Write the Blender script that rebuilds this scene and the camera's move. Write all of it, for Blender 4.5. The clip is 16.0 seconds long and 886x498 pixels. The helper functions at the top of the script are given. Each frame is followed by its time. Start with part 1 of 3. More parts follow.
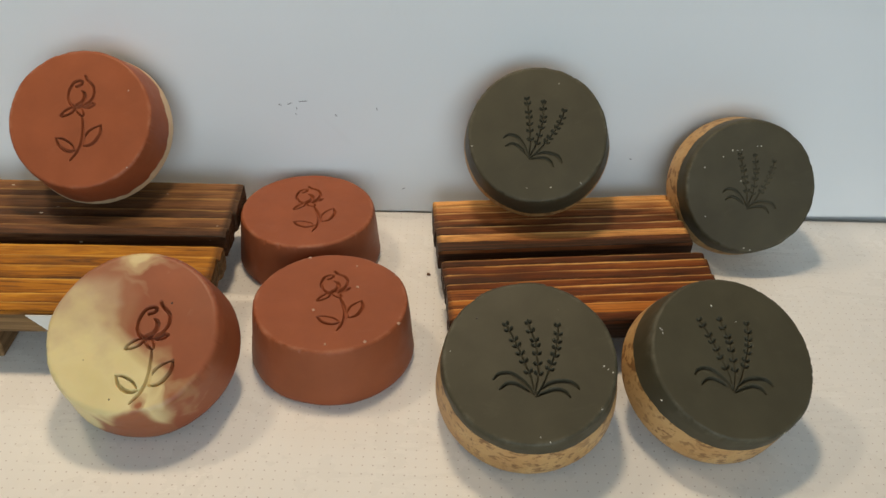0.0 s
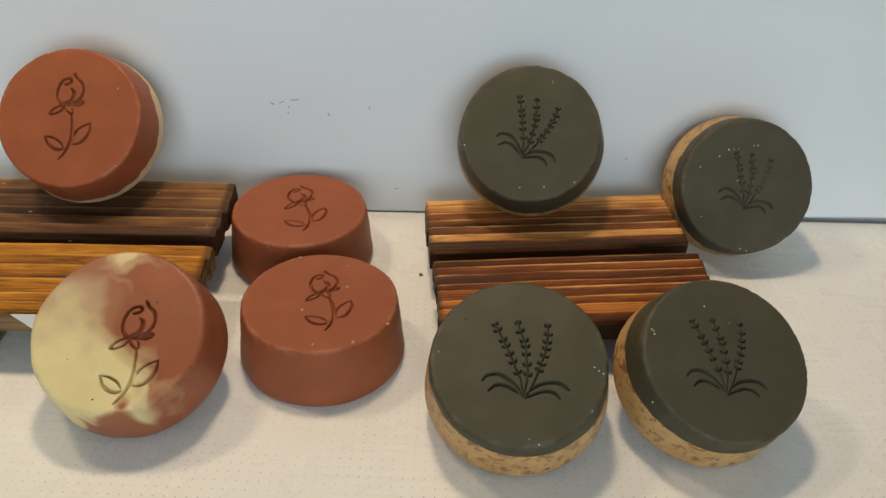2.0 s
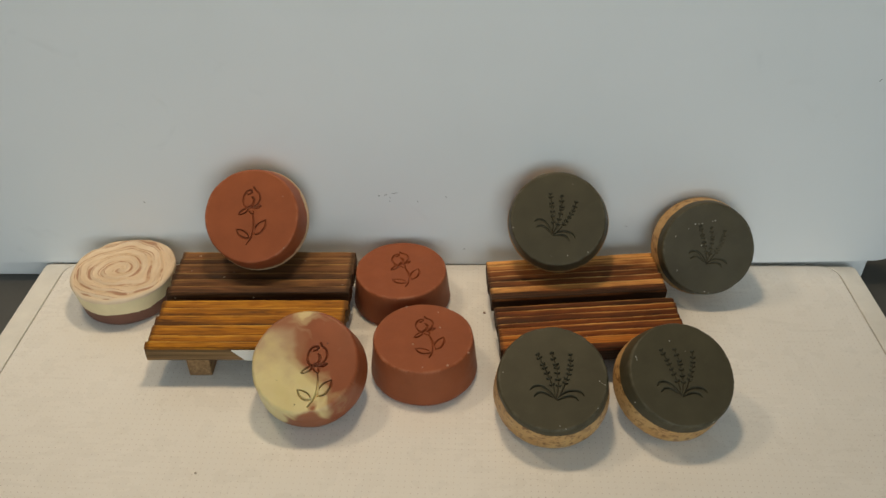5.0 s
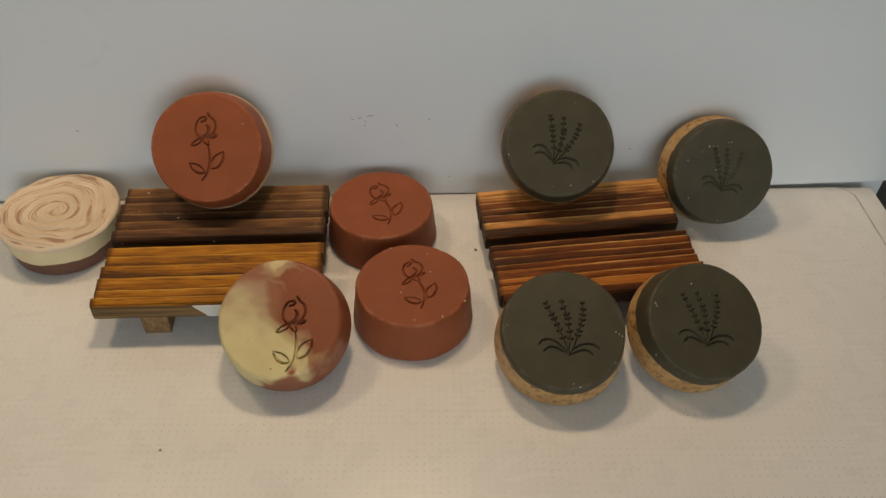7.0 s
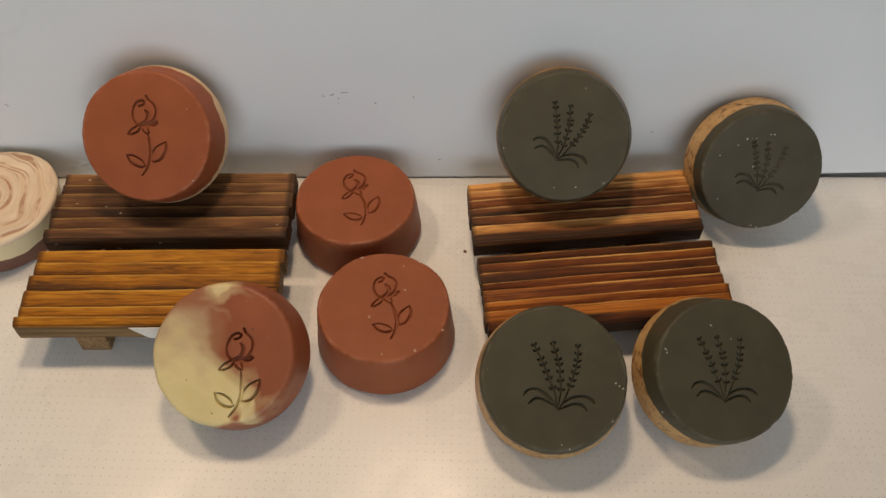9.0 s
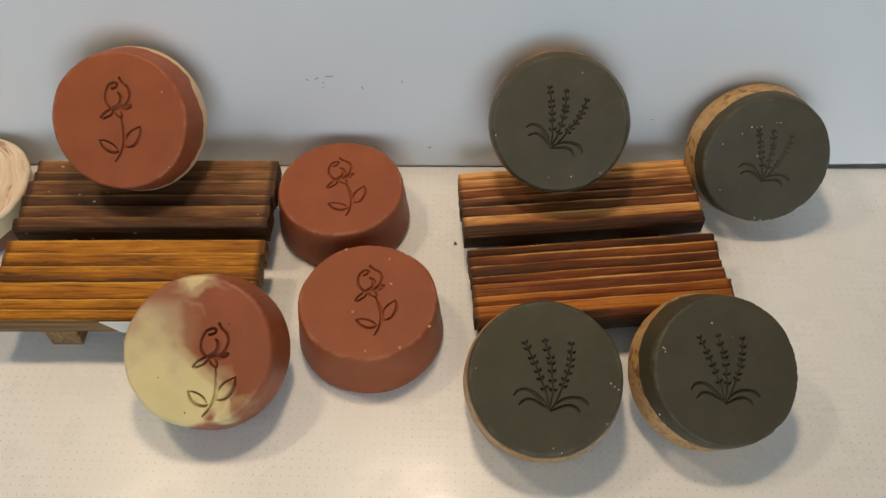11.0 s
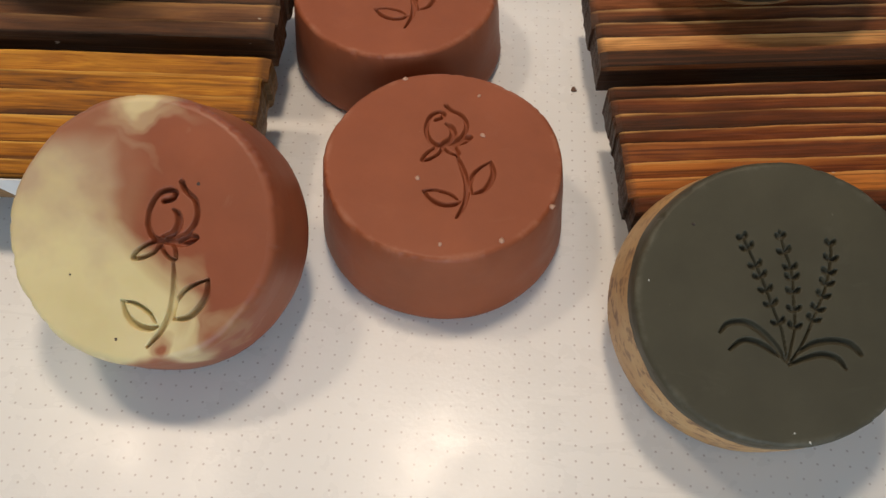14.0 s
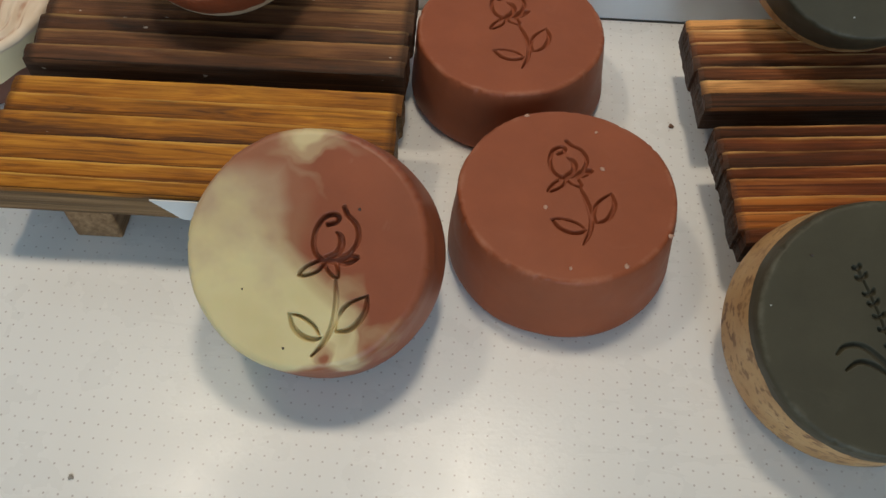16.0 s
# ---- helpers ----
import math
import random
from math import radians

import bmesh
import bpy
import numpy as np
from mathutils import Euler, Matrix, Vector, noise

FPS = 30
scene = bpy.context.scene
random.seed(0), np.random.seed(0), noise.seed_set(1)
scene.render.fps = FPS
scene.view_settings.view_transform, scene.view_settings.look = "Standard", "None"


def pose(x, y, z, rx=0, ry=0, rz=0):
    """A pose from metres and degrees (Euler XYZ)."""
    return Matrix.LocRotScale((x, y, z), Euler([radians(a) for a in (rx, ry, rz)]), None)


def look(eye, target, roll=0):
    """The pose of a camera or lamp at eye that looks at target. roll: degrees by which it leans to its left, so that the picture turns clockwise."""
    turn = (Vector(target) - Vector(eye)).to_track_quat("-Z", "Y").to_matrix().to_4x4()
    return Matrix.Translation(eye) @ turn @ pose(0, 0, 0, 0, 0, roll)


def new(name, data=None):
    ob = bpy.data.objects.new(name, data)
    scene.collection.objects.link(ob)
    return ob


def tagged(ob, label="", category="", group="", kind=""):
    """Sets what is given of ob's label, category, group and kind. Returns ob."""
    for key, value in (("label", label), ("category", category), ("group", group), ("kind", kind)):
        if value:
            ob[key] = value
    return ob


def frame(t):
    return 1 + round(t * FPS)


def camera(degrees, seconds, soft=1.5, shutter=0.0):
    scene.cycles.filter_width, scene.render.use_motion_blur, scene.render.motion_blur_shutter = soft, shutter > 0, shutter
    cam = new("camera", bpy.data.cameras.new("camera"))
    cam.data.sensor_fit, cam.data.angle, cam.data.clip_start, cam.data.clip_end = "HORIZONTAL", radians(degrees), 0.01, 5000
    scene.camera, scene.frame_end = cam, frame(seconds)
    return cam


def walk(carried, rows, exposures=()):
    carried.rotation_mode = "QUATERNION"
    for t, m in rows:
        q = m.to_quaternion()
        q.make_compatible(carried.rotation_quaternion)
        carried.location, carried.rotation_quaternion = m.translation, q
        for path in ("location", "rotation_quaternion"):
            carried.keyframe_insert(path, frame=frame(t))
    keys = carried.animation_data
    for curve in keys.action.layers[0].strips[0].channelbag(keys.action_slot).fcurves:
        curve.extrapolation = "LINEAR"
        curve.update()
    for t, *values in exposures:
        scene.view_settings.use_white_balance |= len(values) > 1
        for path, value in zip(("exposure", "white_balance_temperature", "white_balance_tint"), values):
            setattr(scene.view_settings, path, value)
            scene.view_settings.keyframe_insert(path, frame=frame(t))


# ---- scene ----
cam = camera(57.2, 16.0)
PATH = [
    (0, (-0.0031, 0.0191, 0.3071), (0.0201, 0.8285, -0.2797), 2.16),
    (0.5, (-0.0015, 0.0177, 0.3035), (0.0187, 0.8247, -0.2867), 2.15),
    (1, (0.0011, 0.0176, 0.3083), (0.0182, 0.8326, -0.2709), 1.75),
    (1.5, (0.0019, 0.0193, 0.3048), (0.0168, 0.8302, -0.2802), 1.83),
    (2, (0.0047, 0.0223, 0.3031), (0.0214, 0.8335, -0.2813), 2.01),
    (2.5, (0.0033, 0.0234, 0.3057), (0.0187, 0.8328, -0.2813), 1.96),
    (3, (-0.0040, 0.0104, 0.3304), (0.0045, 0.8183, -0.2588), 1.96),
    (3.5, (-0.0128, -0.0265, 0.3782), (-0.0045, 0.7795, -0.2138), 0.66),
    (4, (-0.0158, -0.0899, 0.4413), (-0.0316, 0.7044, -0.1660), -0.66),
    (4.2, (-0.0120, -0.1282, 0.4668), (-0.0408, 0.6692, -0.1360), -1.11),
    (6.3, (-0.0617, -0.1278, 0.4904), (-0.0203, 0.6407, -0.1480), 0.66),
    (6.5, (-0.0660, -0.1168, 0.4695), (-0.0094, 0.6402, -0.1814), 0.50),
    (7, (-0.0523, -0.0482, 0.4537), (-0.0120, 0.6674, -0.2437), 1.05),
    (7.5, (-0.0269, 0.0047, 0.4400), (-0.0094, 0.6806, -0.2967), 0.74),
    (8, (-0.0245, 0.0267, 0.4439), (-0.0260, 0.6848, -0.3090), -0.13),
    (8.5, (-0.0182, 0.0501, 0.4440), (-0.0119, 0.6772, -0.3349), 0.79),
    (9, (-0.0125, 0.0716, 0.4457), (-0.0174, 0.6848, -0.3442), -0.42),
    (9.2, (-0.0102, 0.0759, 0.4413), (-0.0158, 0.6855, -0.3514), -0.29),
    (11.3, (-0.0051, 0.0912, 0.4192), (-0.0112, 0.6969, -0.3765), -0.12),
    (11.5, (-0.0071, 0.0964, 0.4043), (-0.0173, 0.7025, -0.3911), -0.32),
    (12, (-0.0213, 0.1181, 0.3632), (-0.0347, 0.7015, -0.4488), 0.41),
    (12.5, (-0.0330, 0.1422, 0.3150), (-0.0569, 0.7079, -0.5092), 0.20),
    (13, (-0.0378, 0.1758, 0.2746), (-0.0661, 0.7352, -0.5538), -0.59),
    (13.5, (-0.0460, 0.1762, 0.2517), (-0.0683, 0.7182, -0.5883), 0.20),
    (14, (-0.0442, 0.1747, 0.2479), (-0.0651, 0.7150, -0.5934), 0.70),
    (14.5, (-0.0499, 0.1797, 0.2465), (-0.0723, 0.7171, -0.5965), 0.57),
    (15, (-0.0771, 0.1724, 0.2514), (-0.1030, 0.7180, -0.5863), 1.38),
    (15.5, (-0.0877, 0.1640, 0.2623), (-0.1189, 0.7217, -0.5672), 1.40),
    (16, (-0.0839, 0.1592, 0.2686), (-0.1222, 0.7204, -0.5583), 0.49),
]
EXPOSURES = [(0.0, 0.0, 6800, 9), (3.5, 0.03, 6800, 8), (4.0, -0.08, 6900, 8), (6.3, -0.48, 7500, 10), (7.0, -0.54, 7500, 13), (8.0, -0.27, 7300, 15), (9.0, -0.27, 7250, 16),
             (11.5, -0.08, 6750, 11), (12.0, -0.06, 6750, 13), (13.0, -0.01, 6800, 16), (13.5, 0.11, 6500, 14), (14.0, 0.0, 6200, 13), (15.0, -0.08, 5900, 9), (16.0, -0.28, 5800, 6)]
walk(cam, [(t, look(eye, target, roll)) for t, eye, target, roll in PATH], EXPOSURES)

# ---- world and light ----
world = bpy.data.worlds.new("world")
scene.world = world
world.use_nodes = True
wn = world.node_tree.nodes
sky = wn.new("ShaderNodeTexSky")
sky.sky_type, sky.sun_disc, sky.sun_elevation, sky.sun_rotation = "NISHITA", False, radians(35), radians(150)
world.node_tree.links.new(sky.outputs[0], wn["Background"].inputs[0])
wn["Background"].inputs[1].default_value = 0.1


def area(name, energy, colour, size, m, shape="DISK", size_y=None):
    data = bpy.data.lights.new(name, "AREA")
    data.energy, data.color, data.shape, data.size = energy, colour, shape, size
    if size_y:
        data.size_y = size_y
    ob = new(name, data)
    ob.matrix_world = m
    return ob


LAMPS = [(-0.460, 0.520, 2.1), (-0.060, 0.520, 3.25)]
CEIL, SOFFIT = 1.75, 0.87
for lx, ly, watts in LAMPS:
    area("downlight_lamp", watts, (1.0, 0.80, 0.58), 0.11, pose(lx, ly, SOFFIT - 0.012))
area("window_light", 32.0, (0.72, 0.87, 1.0), 1.7, pose(0.25, -2.17, 0.75, 90, 0, 0), "RECTANGLE", 1.3)


# ---- materials ----
class Nodes:
    """A small builder for node materials."""

    def __init__(self, name, rough=0.5, spec=0.5):
        self.m = bpy.data.materials.new(name)
        self.m.use_nodes = True
        self.t = self.m.node_tree
        self.b = self.t.nodes["Principled BSDF"]
        self.b.inputs["Roughness"].default_value = rough
        self.b.inputs["Specular IOR Level"].default_value = spec
        self.co = self.t.nodes.new("ShaderNodeTexCoord").outputs["Object"]

    def put(self, socket, value):
        if hasattr(value, "is_linked"):
            self.t.links.new(value, socket)
        else:
            if isinstance(value, tuple) and len(value) == 3 and socket.type == "RGBA":
                value = (*value, 1)
            socket.default_value = value

    def math(self, op, a, b=0.0, c=0.0):
        n = self.t.nodes.new("ShaderNodeMath")
        n.operation = op
        for k, v in enumerate((a, b, c)):
            self.put(n.inputs[k], v)
        return n.outputs[0]

    def xyz(self, vec=None):
        n = self.t.nodes.new("ShaderNodeSeparateXYZ")
        self.put(n.inputs[0], vec or self.co)
        return n.outputs

    def vec(self, x, y, z):
        n = self.t.nodes.new("ShaderNodeCombineXYZ")
        for k, v in enumerate((x, y, z)):
            self.put(n.inputs[k], v)
        return n.outputs[0]

    def scaled(self, sx, sy, sz, vec=None, rz=0.0, at=(0, 0, 0)):
        n = self.t.nodes.new("ShaderNodeMapping")
        self.put(n.inputs["Vector"], vec or self.co)
        n.inputs["Scale"].default_value = (sx, sy, sz)
        n.inputs["Rotation"].default_value = (0, 0, rz)
        n.inputs["Location"].default_value = at
        return n.outputs[0]

    def noise(self, scale, detail=3.0, rough=0.55, vec=None, warp=0.0):
        n = self.t.nodes.new("ShaderNodeTexNoise")
        self.put(n.inputs["Vector"], vec or self.co)
        for key, v in (("Scale", scale), ("Detail", detail), ("Roughness", rough), ("Distortion", warp)):
            n.inputs[key].default_value = v
        return n.outputs[0]

    def ramp(self, value, stops, smooth=False):
        n = self.t.nodes.new("ShaderNodeValToRGB")
        n.color_ramp.interpolation = "EASE" if smooth else "LINEAR"
        e = n.color_ramp.elements
        while len(e) < len(stops):
            e.new(0.5)
        for k, (p, c) in enumerate(stops):
            e[k].position = p
            e[k].color = (*c, 1) if isinstance(c, tuple) else (c, c, c, 1)
        self.put(n.inputs[0], value)
        return n.outputs[0]

    def mix(self, f, a, b, how="MIX"):
        n = self.t.nodes.new("ShaderNodeMix")
        n.data_type, n.blend_type = "RGBA", how
        self.put(n.inputs[0], f)
        self.put(n.inputs[6], a)
        self.put(n.inputs[7], b)
        return n.outputs[2]

    def bump(self, height, strength=0.3, dist=0.0005):
        n = self.t.nodes.new("ShaderNodeBump")
        n.inputs["Strength"].default_value, n.inputs["Distance"].default_value = strength, dist
        self.put(n.inputs["Height"], height)
        self.put(self.b.inputs["Normal"], n.outputs[0])

    def colour(self, c):
        self.put(self.b.inputs["Base Color"], c)
        return self

    def done(self):
        return self.m


def plain(name, c, rough=0.6, spec=0.5, vary=0.06, scale=60.0):
    n = Nodes(name, rough, spec)
    lo, hi = tuple(v * (1 - vary) for v in c), tuple(min(1, v * (1 + vary)) for v in c)
    n.colour(n.ramp(n.noise(scale, 4), [(0.3, lo), (0.7, hi)]))
    n.bump(n.noise(scale * 12, 3), 0.12, 0.0003)
    return n.done()


def mat_dotted():
    n = Nodes("dotted_white_vinyl", 0.3, 0.38)
    x, y, _ = n.xyz(n.scaled(200, 200, 200, rz=radians(1.6)))
    fx = n.math("SUBTRACT", n.math("FRACT", x), 0.5)
    fy = n.math("SUBTRACT", n.math("FRACT", y), 0.5)
    d = n.math("SQRT", n.math("ADD", n.math("MULTIPLY", fx, fx), n.math("MULTIPLY", fy, fy)))
    dot = n.ramp(d, [(0.045, 1.0), (0.1, 0.0)])
    faint = n.ramp(n.noise(25, 3), [(0.3, 0.22), (0.65, 0.60)])
    base = n.ramp(n.noise(9, 4), [(0.3, (0.78, 0.755, 0.71)), (0.7, (0.82, 0.80, 0.76))])
    base = n.mix(n.ramp(n.noise(160, 4, 0.7), [(0.66, 0.0), (0.82, 0.35)]), base, (0.70, 0.66, 0.60))
    n.colour(n.mix(n.math("MULTIPLY", dot, faint), base, (0.30, 0.21, 0.17)))
    streaks = n.noise(1.0, 4, 0.65, vec=n.scaled(26, 150, 1, rz=radians(-52)), warp=0.8)
    where = n.ramp(n.noise(7, 2, 0.5), [(0.45, 0.0), (0.62, 1.0)])
    smear = n.math("MULTIPLY", n.ramp(streaks, [(0.50, 0.0), (0.66, 1.0)]), where)
    gloss = n.ramp(n.noise(40, 4), [(0.3, 0.24), (0.7, 0.34)])
    n.put(n.b.inputs["Roughness"], n.math("MULTIPLY_ADD", smear, -0.08, gloss))
    n.bump(n.math("MULTIPLY_ADD", streaks, 0.6, n.noise(700, 3)), 0.12, 0.0003)
    return n.done()


def mat_wallboard():
    n = Nodes("white_board", 0.5, 0.4)
    base = n.ramp(n.noise(5, 4), [(0.3, (0.76, 0.785, 0.79)), (0.7, (0.80, 0.815, 0.82))])
    smudge = n.ramp(n.noise(14, 4, 0.6, warp=1.0), [(0.64, 0.0), (0.80, 0.5)])
    n.colour(n.mix(smudge, base, (0.66, 0.68, 0.68)))
    n.bump(n.noise(260, 3), 0.08, 0.0004)
    return n.done()


def mat_soap(name, c, rough=0.48, vary=0.10, dust=(0.6, 0.5, 0.42), scuff=0.35):
    n = Nodes(name, rough, 0.22)
    lo, hi = tuple(v * (1 - vary) for v in c), tuple(v * (1 + vary) for v in c)
    base = n.ramp(n.noise(45, 4, 0.6), [(0.3, lo), (0.7, hi)])
    smear = n.ramp(n.noise(38, 5, 0.65, vec=n.scaled(1, 2.2, 1, rz=0.6), warp=0.8), [(0.62, 0.0), (0.85, scuff)])
    base = n.mix(smear, base, dust)
    speck = n.ramp(n.noise(420, 2, 0.5), [(0.77, 0.0), (0.80, 0.7)])
    base = n.mix(speck, base, dust)
    x, y, z = n.xyz()
    rad = n.math("MULTIPLY", n.math("SQRT", n.math("ADD", n.math("MULTIPLY", x, x), n.math("MULTIPLY", y, y))), 10.0)
    rub = n.math("MULTIPLY", n.ramp(rad, [(0.376, 0.0), (0.388, 1.0), (0.398, 1.0), (0.404, 0.0)]), n.ramp(n.noise(90, 4, 0.65), [(0.50, 0.0), (0.66, 0.55)]))
    n.colour(n.mix(rub, base, dust))
    n.put(n.b.inputs["Roughness"], n.ramp(n.noise(60, 4), [(0.3, rough - 0.06), (0.7, rough + 0.1)]))
    n.bump(n.math("ADD", n.noise(180, 4), n.math("MULTIPLY", n.noise(1400, 2), 0.3)), 0.16, 0.0005)
    return n.done()


def mat_marble(brown):
    """Cream running into terracotta with soft veils, a pale patch at the top and a small one below the stem."""
    n = Nodes("marbled_soap", 0.45, 0.4)
    wob = n.math("MULTIPLY", n.math("SUBTRACT", n.noise(27, 1.6, 0.45, warp=1.4), 0.5), 0.015)
    x, y, z = n.xyz()
    # the brown lies right of an upper arm and above a lower one
    upper = n.math("ADD", n.math("ADD", x, 0.0085), n.math("MULTIPLY", wob, 1.1))
    lower = n.math("ADD", n.math("MULTIPLY_ADD", x, 0.82, y), n.math("MULTIPLY_ADD", wob, 0.9, 0.0066))
    upper = n.ramp(n.math("MULTIPLY_ADD", upper, 30.0, 0.5), [(0.05, 0.0), (0.38, 0.30), (0.58, 0.85), (0.85, 1.0)], True)
    lower = n.ramp(n.math("MULTIPLY_ADD", lower, 55.0, 0.5), [(0.10, 0.0), (0.45, 0.40), (0.85, 1.0)], True)
    smear = n.math("MINIMUM", n.math("ADD", n.math("SUBTRACT", wob, y), -0.0395), n.math("ADD", n.math("SUBTRACT", x, wob), 0.0200))
    smear = n.ramp(n.math("MULTIPLY_ADD", smear, 110.0, 0.5), [(0.30, 0.0), (0.70, 0.95)], True)
    flank = n.ramp(n.math("MULTIPLY_ADD", n.math("ADD", x, wob), 60.0, -0.50), [(0.20, 0.0), (0.80, 1.0)], True)
    brownish = n.math("MAXIMUM", n.math("MAXIMUM", n.math("MINIMUM", upper, lower), flank), smear)
    over = n.math("ADD", n.math("MULTIPLY_ADD", x, -0.15, y), n.math("ADD", wob, -0.0275))
    brownish = n.math("MAXIMUM", brownish, n.ramp(n.math("MULTIPLY_ADD", over, 60.0, 0.5), [(0.10, 0.0), (0.80, 0.85)], True))
    veil = n.ramp(n.math("ADD", n.math("MULTIPLY", y, 16.0), n.noise(60, 3)), [(0.32, 0.0), (0.80, 0.85)])
    cream = n.ramp(n.noise(30, 4), [(0.3, (0.61, 0.50, 0.24)), (0.7, (0.70, 0.585, 0.31))])

    bx = n.math("ADD", x, n.math("MULTIPLY", n.math("SUBTRACT", n.noise(70, 2, 0.5), 0.5), 0.016))
    by = n.math("ADD", y, n.math("MULTIPLY", n.math("SUBTRACT", n.noise(85, 2, 0.5, vec=n.scaled(1, 1, 1, at=(3, 1, 2))), 0.5), 0.016))

    def patch(px, py, sx, sy, turn=0.0):
        ax, ay = n.math("SUBTRACT", bx, px), n.math("SUBTRACT", by, py)
        c, q = math.cos(turn), math.sin(turn)
        dx = n.math("DIVIDE", n.math("ADD", n.math("MULTIPLY", ax, c), n.math("MULTIPLY", ay, q)), sx)
        dy = n.math("DIVIDE", n.math("SUBTRACT", n.math("MULTIPLY", ay, c), n.math("MULTIPLY", ax, q)), sy)
        d = n.math("SQRT", n.math("ADD", n.math("MULTIPLY", dx, dx), n.math("MULTIPLY", dy, dy)))
        return n.ramp(d, [(0.2, 1.0), (0.55, 0.6), (1.0, 0.0)], True)

    veins = n.math("MAXIMUM", n.math("MULTIPLY", patch(-0.0035, 0.0250, 0.0125, 0.0020, -0.72), 0.30), n.math("MULTIPLY", patch(0.004, 0.0335, 0.016, 0.0036, -0.10), 0.34))
    crown = n.math("MAXIMUM", patch(-0.0028, 0.0385, 0.0125, 0.0085), n.math("MULTIPLY", patch(0.0000, 0.0330, 0.0160, 0.0040), 0.6))
    pale = n.mix(n.math("MULTIPLY", veil, n.math("SUBTRACT", 1.0, crown)), cream, (0.42, 0.285, 0.175))
    spots = n.math("MAXIMUM", crown, n.math("MULTIPLY", patch(0.0170, -0.0300, 0.0040, 0.0085, 0.2), 0.9))
    veils = n.math("MAXIMUM", n.math("MULTIPLY", patch(0.0140, -0.0120, 0.0075, 0.0060, -0.5), 0.35), n.math("MULTIPLY", patch(0.0265, -0.0275, 0.0090, 0.0040, 0.9), 0.30))
    spots = n.math("MAXIMUM", n.math("MAXIMUM", spots, veins), veils)
    brownish = n.math("MAXIMUM", brownish, n.math("MULTIPLY", patch(0.0085, -0.0365, 0.0045, 0.0080, -0.5), 0.95))
    tone = n.ramp(n.noise(45, 4, 0.6), [(0.3, tuple(v * 0.9 for v in brown)), (0.7, tuple(v * 1.1 for v in brown))])
    wisp = n.ramp(n.noise(55, 3, 0.5, vec=n.scaled(1.0, 0.5, 1, rz=0.9), warp=1.6), [(0.66, 0.0), (0.8, 0.25)])
    tone = n.mix(wisp, tone, (0.55, 0.36, 0.24))
    n.colour(n.mix(n.math("MULTIPLY", brownish, n.math("SUBTRACT", 1.0, n.math("MULTIPLY", spots, 0.8))), pale, tone))
    n.put(n.b.inputs["Subsurface Weight"], 0.12)
    n.put(n.b.inputs["Subsurface Scale"], 0.0025)
    n.b.inputs["Subsurface Radius"].default_value = (1.0, 0.55, 0.25)
    n.bump(n.noise(200, 4), 0.15, 0.0005)
    return n.done()


def mat_speckled():
    n = Nodes("speckled_tan_soap", 0.5, 0.4)
    base = n.ramp(n.noise(40, 4, 0.6), [(0.25, (0.40, 0.21, 0.072)), (0.55, (0.51, 0.31, 0.125)), (0.8, (0.59, 0.40, 0.20))])
    base = n.mix(n.ramp(n.noise(420, 3, 0.6), [(0.58, 0.0), (0.66, 0.5)]), base, (0.27, 0.13, 0.05))
    flakes = n.ramp(n.noise(210, 2, 0.55, vec=n.scaled(1, 1, 1.25)), [(0.525, 0.0), (0.60, 0.9)])
    gather = n.ramp(n.noise(60, 2), [(0.35, 0.25), (0.6, 1.0)])
    n.colour(n.mix(n.math("MULTIPLY", flakes, gather), base, (0.17, 0.075, 0.022)))
    n.bump(n.noise(300, 4), 0.35, 0.0006)
    return n.done()


def mat_swirl():
    """A pale pinkish cream with a brown spiral stirred into it."""
    n = Nodes("swirled_cream_soap", 0.5, 0.4)
    stir = n.t.nodes.new("ShaderNodeUVMap")
    stir.uv_map = "stir"
    u, v, _ = n.xyz(stir.outputs[0])
    streak = n.ramp(n.math("ADD", u, n.math("MULTIPLY", n.math("SUBTRACT", n.noise(32, 2, 0.5), 0.5), 1.1)), [(0.88, 0.0), (0.97, 1.0)])
    thin = n.ramp(v, [(0.88, 0.0), (0.97, 0.8)])
    thin = n.math("MULTIPLY", thin, n.ramp(n.noise(45, 2), [(0.42, 0.0), (0.55, 1.0)]))
    breaks = n.ramp(n.noise(50, 3, 0.6, warp=0.8), [(0.33, 0.1), (0.48, 1.0)])
    amount = n.math("MAXIMUM", n.math("MULTIPLY", streak, breaks), thin)
    base = n.ramp(n.noise(40, 4), [(0.3, (0.66, 0.50, 0.34)), (0.7, (0.74, 0.60, 0.44))])
    n.colour(n.mix(n.math("MULTIPLY", amount, 0.80), base, (0.37, 0.175, 0.095)))
    n.bump(n.noise(160, 4), 0.3, 0.0008)
    return n.done()


